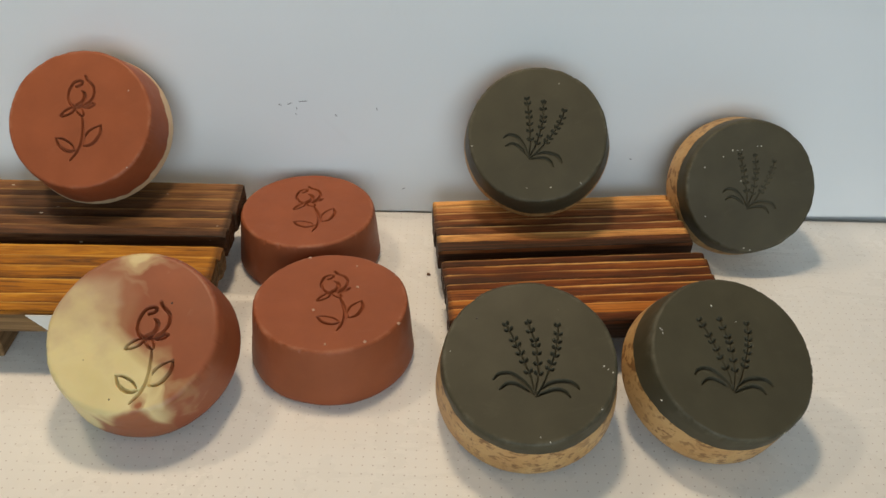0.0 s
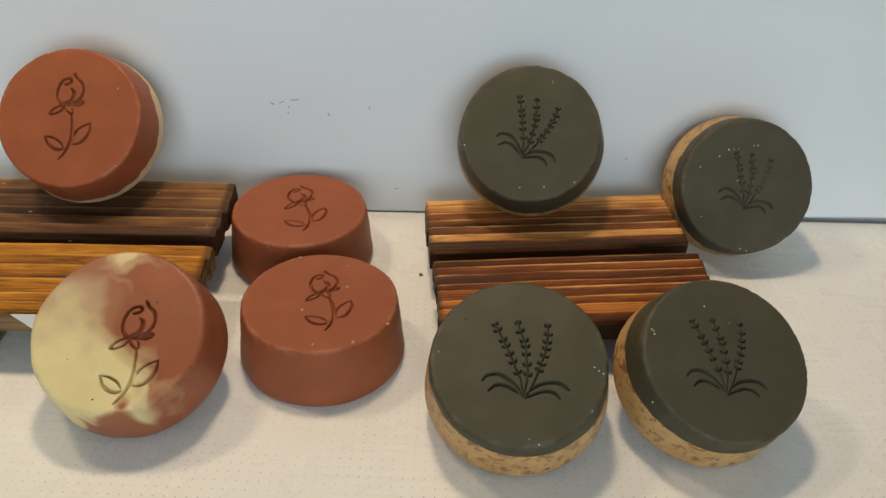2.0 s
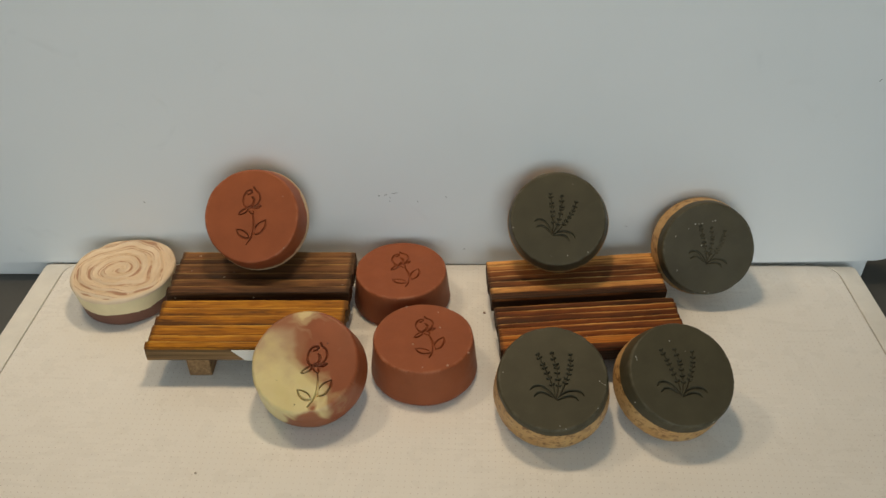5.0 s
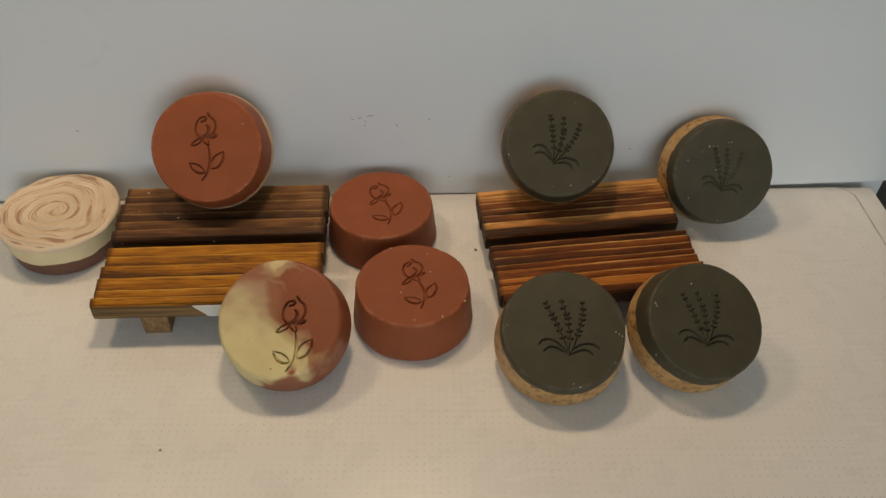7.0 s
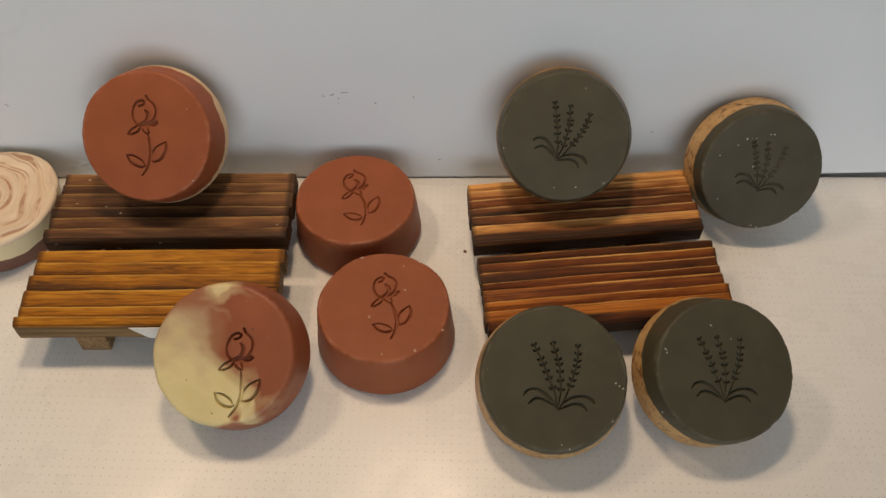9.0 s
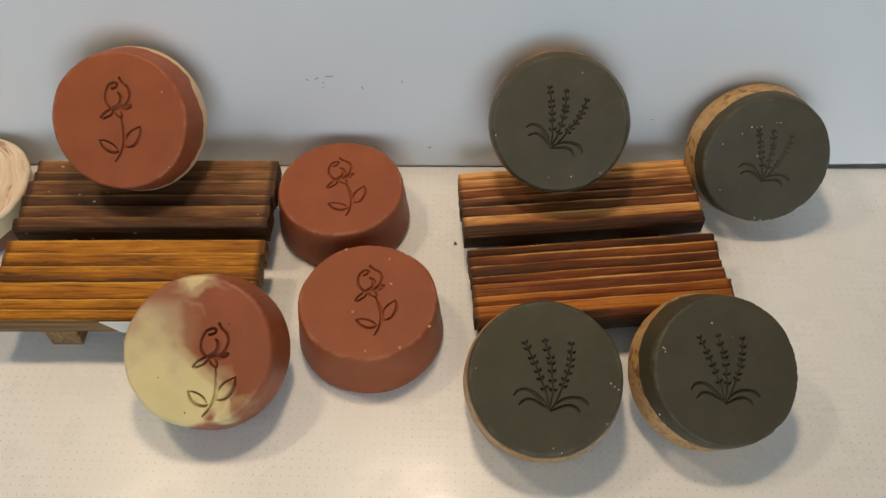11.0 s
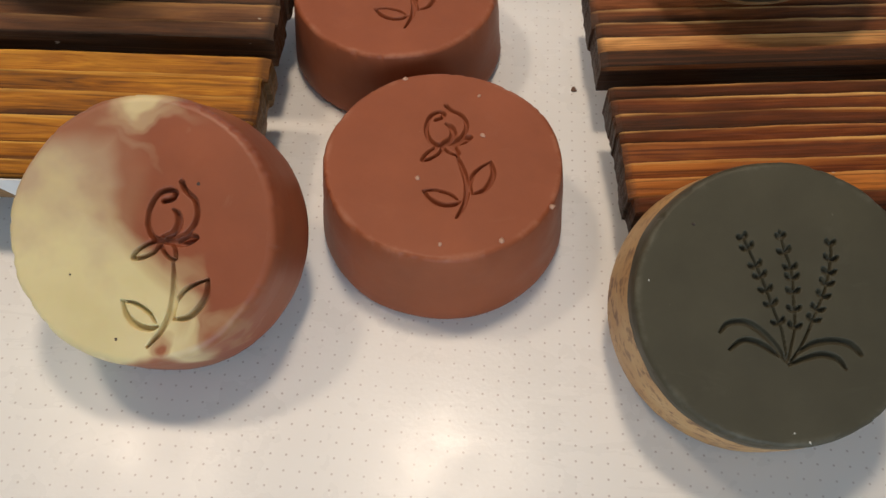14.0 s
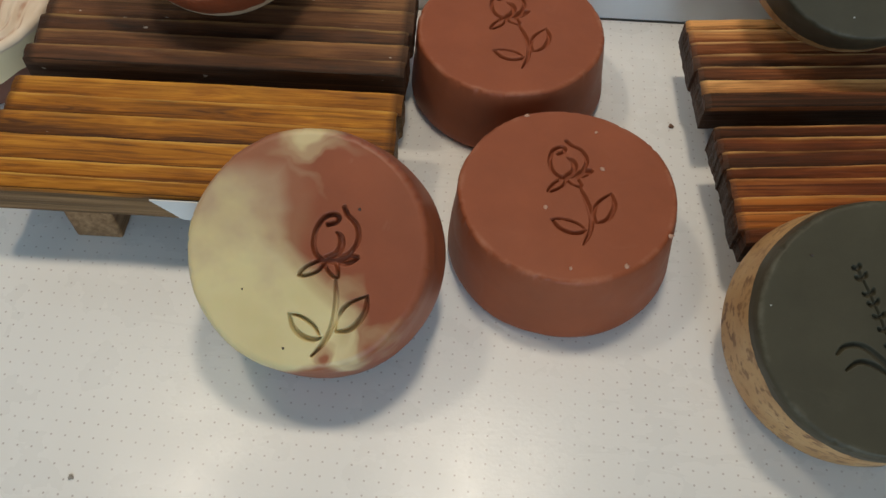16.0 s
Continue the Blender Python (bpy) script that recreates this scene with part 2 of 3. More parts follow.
def mat_wood(name, dark, mid, light, bright, seed=0.0, edge=None, knots=0.5, burn=None, flecks=0.0, groove=0.12, paint=0.8):
    """Scorched, brushed softwood. The map "ridge" holds the place across a ridge and its number, the map "tone" how pale the ridge and how bright its crest is; burn is the middle, half width and strength of a charred stretch, groove the width of the black lines between ridges."""
    n = Nodes(name, 0.5, 0.16)
    x, y, z = n.xyz()
    off = (seed, seed * 1.7, seed * 0.6)
    ridge = n.t.nodes.new("ShaderNodeUVMap")
    ridge.uv_map = "ridge"
    f, which, _ = n.xyz(ridge.outputs[0])
    own = n.t.nodes.new("ShaderNodeUVMap")
    own.uv_map = "tone"
    tone, shine, _ = n.xyz(own.outputs[0])
    # each ridge is cut from its own stretch of grain
    gx, gy, gz = n.math("MULTIPLY_ADD", which, 3.7, x), n.math("MULTIPLY_ADD", which, 1.9, y), z
    grained = n.vec(gx, gy, gz)
    broad = n.noise(1.0, 2, 0.5, vec=n.scaled(11, 70, 40, grained, at=off), warp=0.5)
    along = n.noise(1.0, 3, 0.5, vec=n.scaled(26, 160, 120, grained, at=off), warp=0.4)
    grain = n.noise(1.0, 5, 0.7, vec=n.scaled(14, 820, 620, grained, at=off), warp=0.5)
    figure = n.noise(1.0, 3, 0.55, vec=n.scaled(22, 330, 260, grained, at=off), warp=1.8)
    v = n.math("MULTIPLY_ADD", n.math("SUBTRACT", broad, 0.5), 1.0, tone)
    v = n.math("MULTIPLY_ADD", n.math("SUBTRACT", along, 0.5), 0.45, v)
    v = n.math("MULTIPLY_ADD", n.math("SUBTRACT", grain, 0.5), 0.50, v)
    v = n.math("MULTIPLY_ADD", n.math("SUBTRACT", figure, 0.5), knots, v)
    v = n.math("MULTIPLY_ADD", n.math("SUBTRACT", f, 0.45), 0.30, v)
    wood = n.ramp(v, [(0.08, dark), (0.45, mid), (0.92, light)])
    # fine dark grain lines, and the darker rings of the figure
    lines = n.ramp(n.noise(1.0, 3, 0.6, vec=n.scaled(6, 760, 600, grained, at=off), warp=0.4), [(0.54, 0.0), (0.63, 0.65)])
    wood = n.mix(lines, wood, tuple(0.6 * a + 0.3 * b for a, b in zip(dark, mid)))
    # soot: in blotches, and in one stretch of its own
    scorch = n.ramp(n.noise(1.0, 4, 0.6, vec=n.scaled(15, 75, 60, at=off), warp=0.7), [(0.56, 0.0), (0.74, 0.75)])
    if burn:
        away = n.math("DIVIDE", n.math("ABSOLUTE", n.math("SUBTRACT", x, burn[0])), burn[1])
        away = n.math("ADD", away, n.math("MULTIPLY_ADD", along, 1.2, -0.6))
        scorch = n.math("MAXIMUM", scorch, n.ramp(away, [(0.45, burn[2]), (1.15, 0.0)], True))
    wood = n.mix(n.math("MULTIPLY", scorch, paint), wood, tuple(c * 0.75 for c in dark))
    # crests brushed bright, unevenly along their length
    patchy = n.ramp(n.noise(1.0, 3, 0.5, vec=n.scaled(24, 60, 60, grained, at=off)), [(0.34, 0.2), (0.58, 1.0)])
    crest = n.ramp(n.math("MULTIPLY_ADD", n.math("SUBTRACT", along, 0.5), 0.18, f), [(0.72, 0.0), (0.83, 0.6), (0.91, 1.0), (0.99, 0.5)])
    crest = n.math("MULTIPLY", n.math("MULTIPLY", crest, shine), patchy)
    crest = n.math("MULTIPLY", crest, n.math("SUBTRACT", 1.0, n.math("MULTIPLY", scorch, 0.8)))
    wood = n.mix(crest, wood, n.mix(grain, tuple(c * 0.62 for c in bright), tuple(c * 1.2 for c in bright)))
    # grooves between ridges darkened in the colour, on top of their relief
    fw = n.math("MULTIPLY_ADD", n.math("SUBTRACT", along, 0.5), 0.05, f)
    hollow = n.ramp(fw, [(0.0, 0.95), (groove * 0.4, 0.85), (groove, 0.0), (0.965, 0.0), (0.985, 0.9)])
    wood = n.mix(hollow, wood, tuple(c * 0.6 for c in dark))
    ends = n.ramp(n.math("MULTIPLY_ADD", grain, 0.03, n.math("MULTIPLY", n.math("ABSOLUTE", x), 10.0)), [(0.750, 0.0), (0.778, 0.75)])
    wood = n.mix(ends, wood, dark)
    # the sawn sides
    strata = n.noise(1.0, 3, 0.6, vec=n.scaled(7, 60, 520, at=off), warp=0.5)
    rim = n.ramp(n.math("MULTIPLY_ADD", grain, 0.4, n.math("MULTIPLY", strata, 0.6)), [(0.38, tuple(c * 0.5 for c in edge or dark)), (0.50, edge or dark), (0.62, tuple(c * 1.7 for c in edge or dark))])
    wood = n.mix(n.ramp(n.math("MULTIPLY", z, -100.0), [(0.39, 0.0), (0.46, 1.0)]), wood, rim)
    chips = n.ramp(n.noise(230, 2, 0.5, vec=n.scaled(0.45, 1, 1, at=off)), [(0.785 - flecks, 0.0), (0.81 - flecks, 0.8)])
    n.colour(n.mix(chips, wood, (0.55, 0.46, 0.35)))
    n.put(n.b.inputs["Roughness"], n.ramp(figure, [(0.3, 0.40), (0.7, 0.62)]))
    n.bump(n.math("ADD", grain, n.math("MULTIPLY", figure, 0.6)), 0.5, 0.0006)
    return n.done()


def mat_runner():
    """Plain sawn softwood, its grain along y."""
    n = Nodes("runner_wood", 0.55, 0.2)
    grain = n.noise(1.0, 4, 0.6, vec=n.scaled(420, 14, 420), warp=0.4)
    stain = n.noise(40, 3)
    n.colour(n.ramp(n.math("MULTIPLY_ADD", stain, 0.4, n.math("MULTIPLY", grain, 0.6)), [(0.36, (0.15, 0.082, 0.036)), (0.50, (0.25, 0.150, 0.072)), (0.64, (0.34, 0.215, 0.11))]))
    n.bump(grain, 0.3, 0.0005)
    return n.done()


BROWN = (0.266, 0.074, 0.029)
M_BROWN = mat_soap("terracotta_soap", BROWN, 0.46, 0.10, (0.38, 0.16, 0.09), 0.22)
M_MARBLE = mat_marble(BROWN)
M_GREEN = mat_soap("olive_soap", (0.061, 0.0535, 0.032), 0.48, 0.12, (0.125, 0.115, 0.08), 0.3)
M_SPECK = mat_speckled()
M_DULL = mat_soap("dull_brown_soap", (0.165, 0.078, 0.055), 0.5, 0.1, (0.3, 0.17, 0.11), 0.25)
M_CREAM = mat_soap("cream_soap", (0.72, 0.61, 0.38), 0.5, 0.06, (0.78, 0.7, 0.5), 0.3)
M_PALE = mat_soap("pale_cream_soap", (0.60, 0.44, 0.27), 0.5, 0.08, (0.75, 0.66, 0.55), 0.3)
M_SWIRL = mat_swirl()
M_DOTS = mat_dotted()
M_TRAY = plain("white_tray", (0.76, 0.74, 0.69), 0.35)
M_WALLBOARD = mat_wallboard()
M_TABLE = plain("dark_grey_laminate", (0.075, 0.075, 0.07), 0.5)
M_ROOM = plain("room_paint", (0.62, 0.60, 0.56), 0.8, scale=4)
M_CARPET = plain("room_floor", (0.25, 0.2, 0.15), 0.8, scale=4)
M_TRIM = plain("white_trim", (0.8, 0.8, 0.78), 0.4)
M_DARK = plain("dark_crumb", (0.06, 0.04, 0.03), 0.7)
M_BIT = plain("brown_crumb", (0.15, 0.075, 0.04), 0.7)
M_SMUT = plain("grey_brown_crumb", (0.30, 0.26, 0.21), 0.7)
M_CHIP = plain("pale_chip", (0.47, 0.27, 0.18), 0.6)
M_FLECK = plain("white_fleck", (0.62, 0.60, 0.54), 0.6)
M_MARK = plain("grey_scuff", (0.22, 0.22, 0.22), 0.7)
M_STICKER = plain("white_paper", (0.66, 0.65, 0.62), 0.6)


# ---- helpers for shapes ----
def link_mesh(name, verts, faces, material, parent=None, label="", smooth=True):
    me = bpy.data.meshes.new(name)
    me.from_pydata(verts, [], faces)
    me.materials.append(material)
    if smooth:
        me.polygons.foreach_set("use_smooth", [True] * len(me.polygons))
    me.update()
    ob = new(name, me)
    if parent:
        ob.parent = parent
    if label:
        ob["label"] = label
    return ob


def part(name, bm, material, parent=None, label="", smooth=False):
    me = bpy.data.meshes.new(name)
    bm.to_mesh(me)
    bm.free()
    me.materials.append(material)
    if smooth:
        me.polygons.foreach_set("use_smooth", [True] * len(me.polygons))
    ob = new(name, me)
    if parent:
        ob.parent = parent
    if label:
        ob["label"] = label
    return ob


def box(x0, x1, y0, y1, z0, z1, bevel=0.0, segments=2):
    bm = bmesh.new()
    bmesh.ops.create_cube(bm, size=1, matrix=Matrix.LocRotScale(((x0 + x1) / 2, (y0 + y1) / 2, (z0 + z1) / 2), None, (x1 - x0, y1 - y0, z1 - z0)))
    if bevel:
        bmesh.ops.bevel(bm, geom=bm.edges[:], offset=bevel, segments=segments, affect="EDGES", profile=0.5)
    return bm


def rounded_slab(x0, x1, y0, y1, z0, z1, r, bevel, steps=8):
    """A plate with corners of radius r and an eased upper edge."""
    bm = bmesh.new()
    pts = []
    for cx, cy, a in ((x1 - r, y1 - r, 0), (x0 + r, y1 - r, 90), (x0 + r, y0 + r, 180), (x1 - r, y0 + r, 270)):
        for k in range(steps + 1):
            w = radians(a + 90 * k / steps)
            pts.append((cx, cy, w))
    rings = []
    for z, inset in ((z0, 0), (z1 - bevel, 0), (z1 - bevel * 0.3, bevel * 0.3), (z1, bevel)):
        rings.append([bm.verts.new((cx + (r - inset) * math.cos(w), cy + (r - inset) * math.sin(w), z)) for cx, cy, w in pts])
    for a, b in zip(rings, rings[1:]):
        for k in range(len(a)):
            bm.faces.new((a[k], a[(k + 1) % len(a)], b[(k + 1) % len(a)], b[k]))
    bm.faces.new(rings[-1])
    bm.faces.new(rings[0][::-1])
    return bm


def rim_slab(outer, inner, z0, z1, ro, ri, steps=8):
    """A flat frame between two rounded rectangles (x0, x1, y0, y1)."""
    bm = bmesh.new()

    def loop(box4, rad, z, grow=0.0):
        x0, x1, y0, y1 = box4
        out = []
        for cx, cy, a in ((x1 - rad, y1 - rad, 0), (x0 + rad, y1 - rad, 90), (x0 + rad, y0 + rad, 180), (x1 - rad, y0 + rad, 270)):
            for k in range(steps + 1):
                w = radians(a + 90 * k / steps)
                out.append(bm.verts.new((cx + (rad + grow) * math.cos(w), cy + (rad + grow) * math.sin(w), z)))
        return out

    rings = [loop(outer, ro, z0), loop(outer, ro, z1 - 0.0012), loop(outer, ro, z1, -0.0012), loop(inner, ri, z1, 0.0004), loop(inner, ri, z1 - 0.0004), loop(inner, ri, z0)]
    for a, b in zip(rings, rings[1:] + rings[:1]):
        for k in range(len(a)):
            bm.faces.new((a[k], a[(k + 1) % len(a)], b[(k + 1) % len(a)], b[k]))
    return bm


# ---- the room and the support ----
RX0, RX1, RY0, RY1, RZ0 = -2.0, 2.2, -2.2, 2.0, -0.76
tagged(part("floor", box(RX0, RX1, RY0, RY1, RZ0 - 0.1, RZ0), M_CARPET), kind="structure")
tagged(part("ceiling", box(RX0, RX1, RY0, RY1, CEIL, CEIL + 0.1), M_TRIM), kind="structure")
# unseen plate overhead, added only to carry the two downlights
tagged(part("added_soffit", box(-1.2, 0.9, 0.2, 1.1, SOFFIT, SOFFIT + 0.05), M_TRIM), kind="structure")
tagged(part("wall_north", box(RX0, RX1, RY1, RY1 + 0.1, RZ0, CEIL), M_ROOM), kind="structure")
tagged(part("wall_west", box(RX0 - 0.1, RX0, RY0, RY1, RZ0, CEIL), M_ROOM), kind="structure")
tagged(part("wall_east", box(RX1, RX1 + 0.1, RY0, RY1, RZ0, CEIL), M_ROOM), kind="structure")
WX0, WX1, WZ0, WZ1 = -0.6, 1.1, 0.1, 1.4
south = new("wall_south")
tagged(south, kind="structure")
for x0, x1, z0, z1 in ((RX0, WX0, RZ0, CEIL), (WX1, RX1, RZ0, CEIL), (WX0, WX1, RZ0, WZ0), (WX0, WX1, WZ1, CEIL)):
    part("wall_panel", box(x0, x1, RY0 - 0.1, RY0, z0, z1), M_ROOM, south)

TABLE = -0.022
table = tagged(new("table"), "dark grey laminate table under the display board", "table")
part("tabletop", box(-0.9, 0.95, -0.35, 0.75, TABLE - 0.03, TABLE, 0.004), M_TABLE, table)
for x in (-0.82, 0.87):
    for y in (-0.28, 0.68):
        part("leg", box(x - 0.025, x + 0.025, y - 0.025, y + 0.025, RZ0, TABLE - 0.03, 0.003), M_TABLE, table)

board = tagged(new("display_board"), "white display board covered with a dotted sheet", "board")
part("tray", rounded_slab(-0.424, 0.354, -0.06, 0.4850, TABLE, -0.0032, 0.006, 0.001), M_TRAY, board)
part("dotted_sheet", rounded_slab(-0.402, 0.334, -0.040, 0.4841, -0.0031, 0.0, 0.014, 0.0008), M_DOTS, board, "white vinyl sheet printed with a fine dot grid")
part("rim", rim_slab((-0.424, 0.354, -0.06, 0.4850), (-0.4034, 0.3354, -0.0414, 0.4844), -0.0031, -0.0002, 0.006, 0.015), M_TRAY, board, "plain white rim round the sheet")

# the upright board behind, a little bowed at its lower edge, with a cut lower corner
WALL_Y, LEAN = 0.4855, 0.052


def backboard():
    bm = bmesh.new()
    x0, x1, z1, th = -0.95, 0.394, 0.320, 0.006
    n = 24
    low = [x0 + (x1 - 0.02 - x0) * k / n for k in range(n + 1)]
    bottom = [(x, 0.0005 + 0.0055 * max(0, x / 0.37) ** 2) for x in low]
    outline = bottom + [(x1 - 0.009, 0.0095), (x1 - 0.003, 0.014), (x1, 0.024), (x1, 0.036), (x1 - 0.003, 0.15), (x1 - 0.004, z1), (x0, z1)]
    front = [bm.verts.new((x, WALL_Y + LEAN * z, z)) for x, z in outline]
    back = [bm.verts.new((x, WALL_Y + LEAN * z + th, z)) for x, z in outline]
    bm.faces.new(front)
    bm.faces.new(back[::-1])
    for k in range(len(front)):
        j = (k + 1) % len(front)
        bm.faces.new((front[k], back[k], back[j], front[j]))
    bmesh.ops.recalc_face_normals(bm, faces=bm.faces[:])
    return bm


back = tagged(new("backdrop_board"), "plain white upright board behind the soaps, faintly scuffed", "board")
part("panel", backboard(), M_WALLBOARD, back)
part("foot_rail", box(-0.94, 0.37, WALL_Y + 0.0085, WALL_Y + 0.03, TABLE, 0.03, 0.002), M_WALLBOARD, back)

# ---- engraved motifs ----
def smooth_line(pts, per=6):
    """A curve through the points."""
    p = [Vector((*q, 0)) for q in pts]
    p = [2 * p[0] - p[1], *p, 2 * p[-1] - p[-2]]
    out = []
    for a, b, c, d in zip(p, p[1:], p[2:], p[3:]):
        for k in range(per):
            t = k / per
            out.append(0.5 * (2 * b + (c - a) * t + (2 * a - 5 * b + 4 * c - d) * t * t + (3 * b - a - 3 * c + d) * t**3))
    return [(q.x, q.y) for q in out] + [pts[-1]]


def rose():
    """Strokes (points, half width, tapered) of a rosebud on a stem, 1 tall from the stem's foot to the bud's tip, upright."""
    s = [([(9, 38.5), (11.5, 38.8), (12.5, 40.3), (11, 41.3), (8, 40.7), (5.3, 37.5), (4, 33.5), (4.5, 30), (6.5, 28)], 0.62, False),
         ([(14.5, 43), (15.3, 40.5), (17.5, 37.5), (17.8, 34), (16.5, 31), (14, 28.7)], 0.62, False),
         ([(11.5, 35.7), (12.5, 34), (12.2, 31.5), (10.5, 29.5), (7.5, 29)], 0.75, True),
         ([(5, 28.5), (7.5, 28), (10.5, 27.5), (14, 28.2), (16.7, 27.8)], 0.85, True),
         ([(17, 27.2), (14.5, 26.4), (11.8, 26.4), (10.5, 27.3)], 0.6, True),
         ([(7.5, 28), (4, 27.7), (0.5, 26.3), (-1.3, 24.4), (1, 24.1), (4.5, 25), (6.7, 27)], 0.5, False),
         ([(6.7, 27), (7.5, 24.5), (9, 22.7), (10.3, 22.5), (10.5, 25), (10, 27)], 0.45, False),
         ([(9.5, 21.5), (9.3, 17.5), (8.5, 12.5), (7, 8), (4, 3.5), (0, 0)], 0.62, True),
         ([(-5.5, 13.2), (-2, 12), (1.5, 9), (3, 6)], 0.42, True),
         ([(-5.5, 13.2), (-4.5, 9), (-2, 6), (1, 4.8), (3.3, 5)], 0.62, True),
         ([(8, 6.5), (9, 10.5), (12.5, 14), (18.5, 15.8)], 0.45, True),
         ([(18.5, 15.8), (17.5, 11.5), (14.5, 8), (11.5, 6.3), (8, 6.3)], 0.62, True)]
    turn = Vector((14.5, 43, 0)).angle(Vector((0, 1, 0)))
    size = math.hypot(14.5, 43)
    c, n = math.cos(turn), math.sin(turn)
    return [([((c * x - n * y) / size, (n * x + c * y) / size) for x, y in pts], 1.18 * w / size, tap) for pts, w, tap in s]


def lavender():
    """Strokes of three lavender sprigs over arching leaves, 1 tall from the root to the middle tip, upright."""
    s = [([(-0.1, 0.6), (-0.5, 3.6), (-1.3, 9.9), (-3.1, 15.4), (-5.5, 23.4), (-8.5, 31.5), (-10.9, 37.6)], 0.36, False),
         ([(0.0, 0.6), (0.8, 4.4), (2.4, 10.8), (2.6, 18.8), (2.5, 26.9), (0.8, 33.4), (-0.2, 39.0)], 0.36, False),
         ([(0.8, 1.0), (3.8, 5.3), (6.8, 11.0), (9.0, 15.8), (11.8, 22.3), (13.7, 30.4), (14.0, 35.4)], 0.36, False),
         ([(-18.6, 9.5), (-16.1, 12.0), (-11.1, 12.2), (-6.3, 8.9), (-2.9, 5.0), (-0.7, 1.2)], 0.80, True),
         ([(-16.1, 4.5), (-12.7, 7.0), (-8.9, 6.7), (-5.4, 4.8), (-2.5, 2.7)], 0.72, True),
         ([(3.0, 3.5), (6.8, 5.9), (11.3, 6.9), (16.4, 6.4), (19.2, 4.5), (20.4, 2.8)], 0.80, True),
         ([(0.3, 0.1), (5.2, 2.0), (9.7, 3.0), (13.6, 1.9), (15.9, -1.0)], 0.72, True)]
    pairs = [[12.2, 17.3, 21.5, 25.3, 28.7, 33.6, 36.9], [10.4, 15.8, 20.6, 24.6, 28.2, 33.0, 37.2], [12.6, 15.8, 19.3, 23.1, 26.8, 30.7, 34.8]]
    for stem, heights in zip(s[:3], pairs):
        line = smooth_line(stem[0], 8)
        for n, height in enumerate(heights):
            i = min(range(2, len(line)), key=lambda q: abs(line[q][1] - height))
            (ax, ay), (bx, by) = line[i - 2], line[i]
            a = math.atan2(by - ay, bx - ax)
            for side in (-1, 1):
                w = a + side * radians(66 if n < 6 else 50)
                reach = 2.25 if n < 6 else 1.9
                s.append(([(bx + 0.3 * math.cos(w), by + 0.3 * math.sin(w)), (bx + 0.55 * reach * math.cos(w + side * 0.12), by + 0.55 * reach * math.sin(w + side * 0.12)), (bx + reach * math.cos(w - side * 0.2), by + reach * math.sin(w - side * 0.2))], 0.62, True))
    return [([(x / 40.0, y / 40.0) for x, y in pts], w / 40.0, tap) for pts, w, tap in s]


ROSE, LAVENDER = rose(), lavender()


def engraving(px, py, strokes, foot, tip, depth, fade=None):
    """How deep the strokes cut at each of the points (numpy arrays)."""
    cut = np.zeros(len(px))
    ax, ay = tip[0] - foot[0], tip[1] - foot[1]
    size = math.hypot(ax, ay)
    for pts, w, tapered in strokes:
        line = [(foot[0] + x * ay + y * ax, foot[1] - x * ax + y * ay) for x, y in smooth_line(pts, 5)]
        w *= size
        near = (px > min(q[0] for q in line) - 2 * w) & (px < max(q[0] for q in line) + 2 * w)
        near &= (py > min(q[1] for q in line) - 2 * w) & (py < max(q[1] for q in line) + 2 * w)
        if not near.any():
            continue
        x, y, best = px[near], py[near], np.zeros(near.sum())
        m = len(line) - 1
        for k, ((x0, y0), (x1, y1)) in enumerate(zip(line, line[1:])):
            dx, dy = x1 - x0, y1 - y0
            t = np.clip(((x - x0) * dx + (y - y0) * dy) / (dx * dx + dy * dy + 1e-18), 0, 1)
            d = np.hypot(x - x0 - t * dx, y - y0 - t * dy)
            s = (k + t) / m
            r = w * (0.35 + 0.85 * np.sqrt(np.sin(np.pi * np.clip(s, 0.02, 0.98)))) if tapered else w
            best = np.maximum(best, np.clip(1.9 * (1 - d / (1.15 * r)), 0, 1))
        best = best * best * (3 - 2 * best)
        cut[near] = np.maximum(cut[near], best)
    if fade is not None:
        cut *= fade
    return cut * depth


def disc_grid(n):
    """A square grid bent into a unit disc: points, quads, and the rim in order, anticlockwise."""
    g = np.linspace(-1, 1, n + 1)
    a, b = np.meshgrid(g, g)
    a, b = a.ravel(), b.ravel()
    r = np.where(np.abs(a) > np.abs(b), a, b)
    with np.errstate(divide="ignore", invalid="ignore"):
        phi = np.where(np.abs(a) > np.abs(b), np.pi / 4 * b / a, np.pi / 2 - np.pi / 4 * a / b)
    phi = np.nan_to_num(phi)
    i = np.arange(n * (n + 1)).reshape(n, n + 1)[:, :-1].ravel()
    quads = np.stack([i, i + 1, i + n + 2, i + n + 1], 1)
    m = n + 1
    rim = [*range(m), *(m * k + n for k in range(1, m)), *(m * n + k for k in range(n - 1, -1, -1)), *(m * k for k in range(n - 1, 0, -1))]
    return r * np.cos(phi), r * np.sin(phi), quads, rim


GRID = disc_grid(300)


def wobble(a, z, seed, amount):
    return amount * noise.noise((2.2 * math.cos(a) + seed, 2.2 * math.sin(a), z * 90 + seed * 3.1)) + 0.3 * amount * noise.noise((9 * math.cos(a), 9 * math.sin(a) + seed, z * 300))


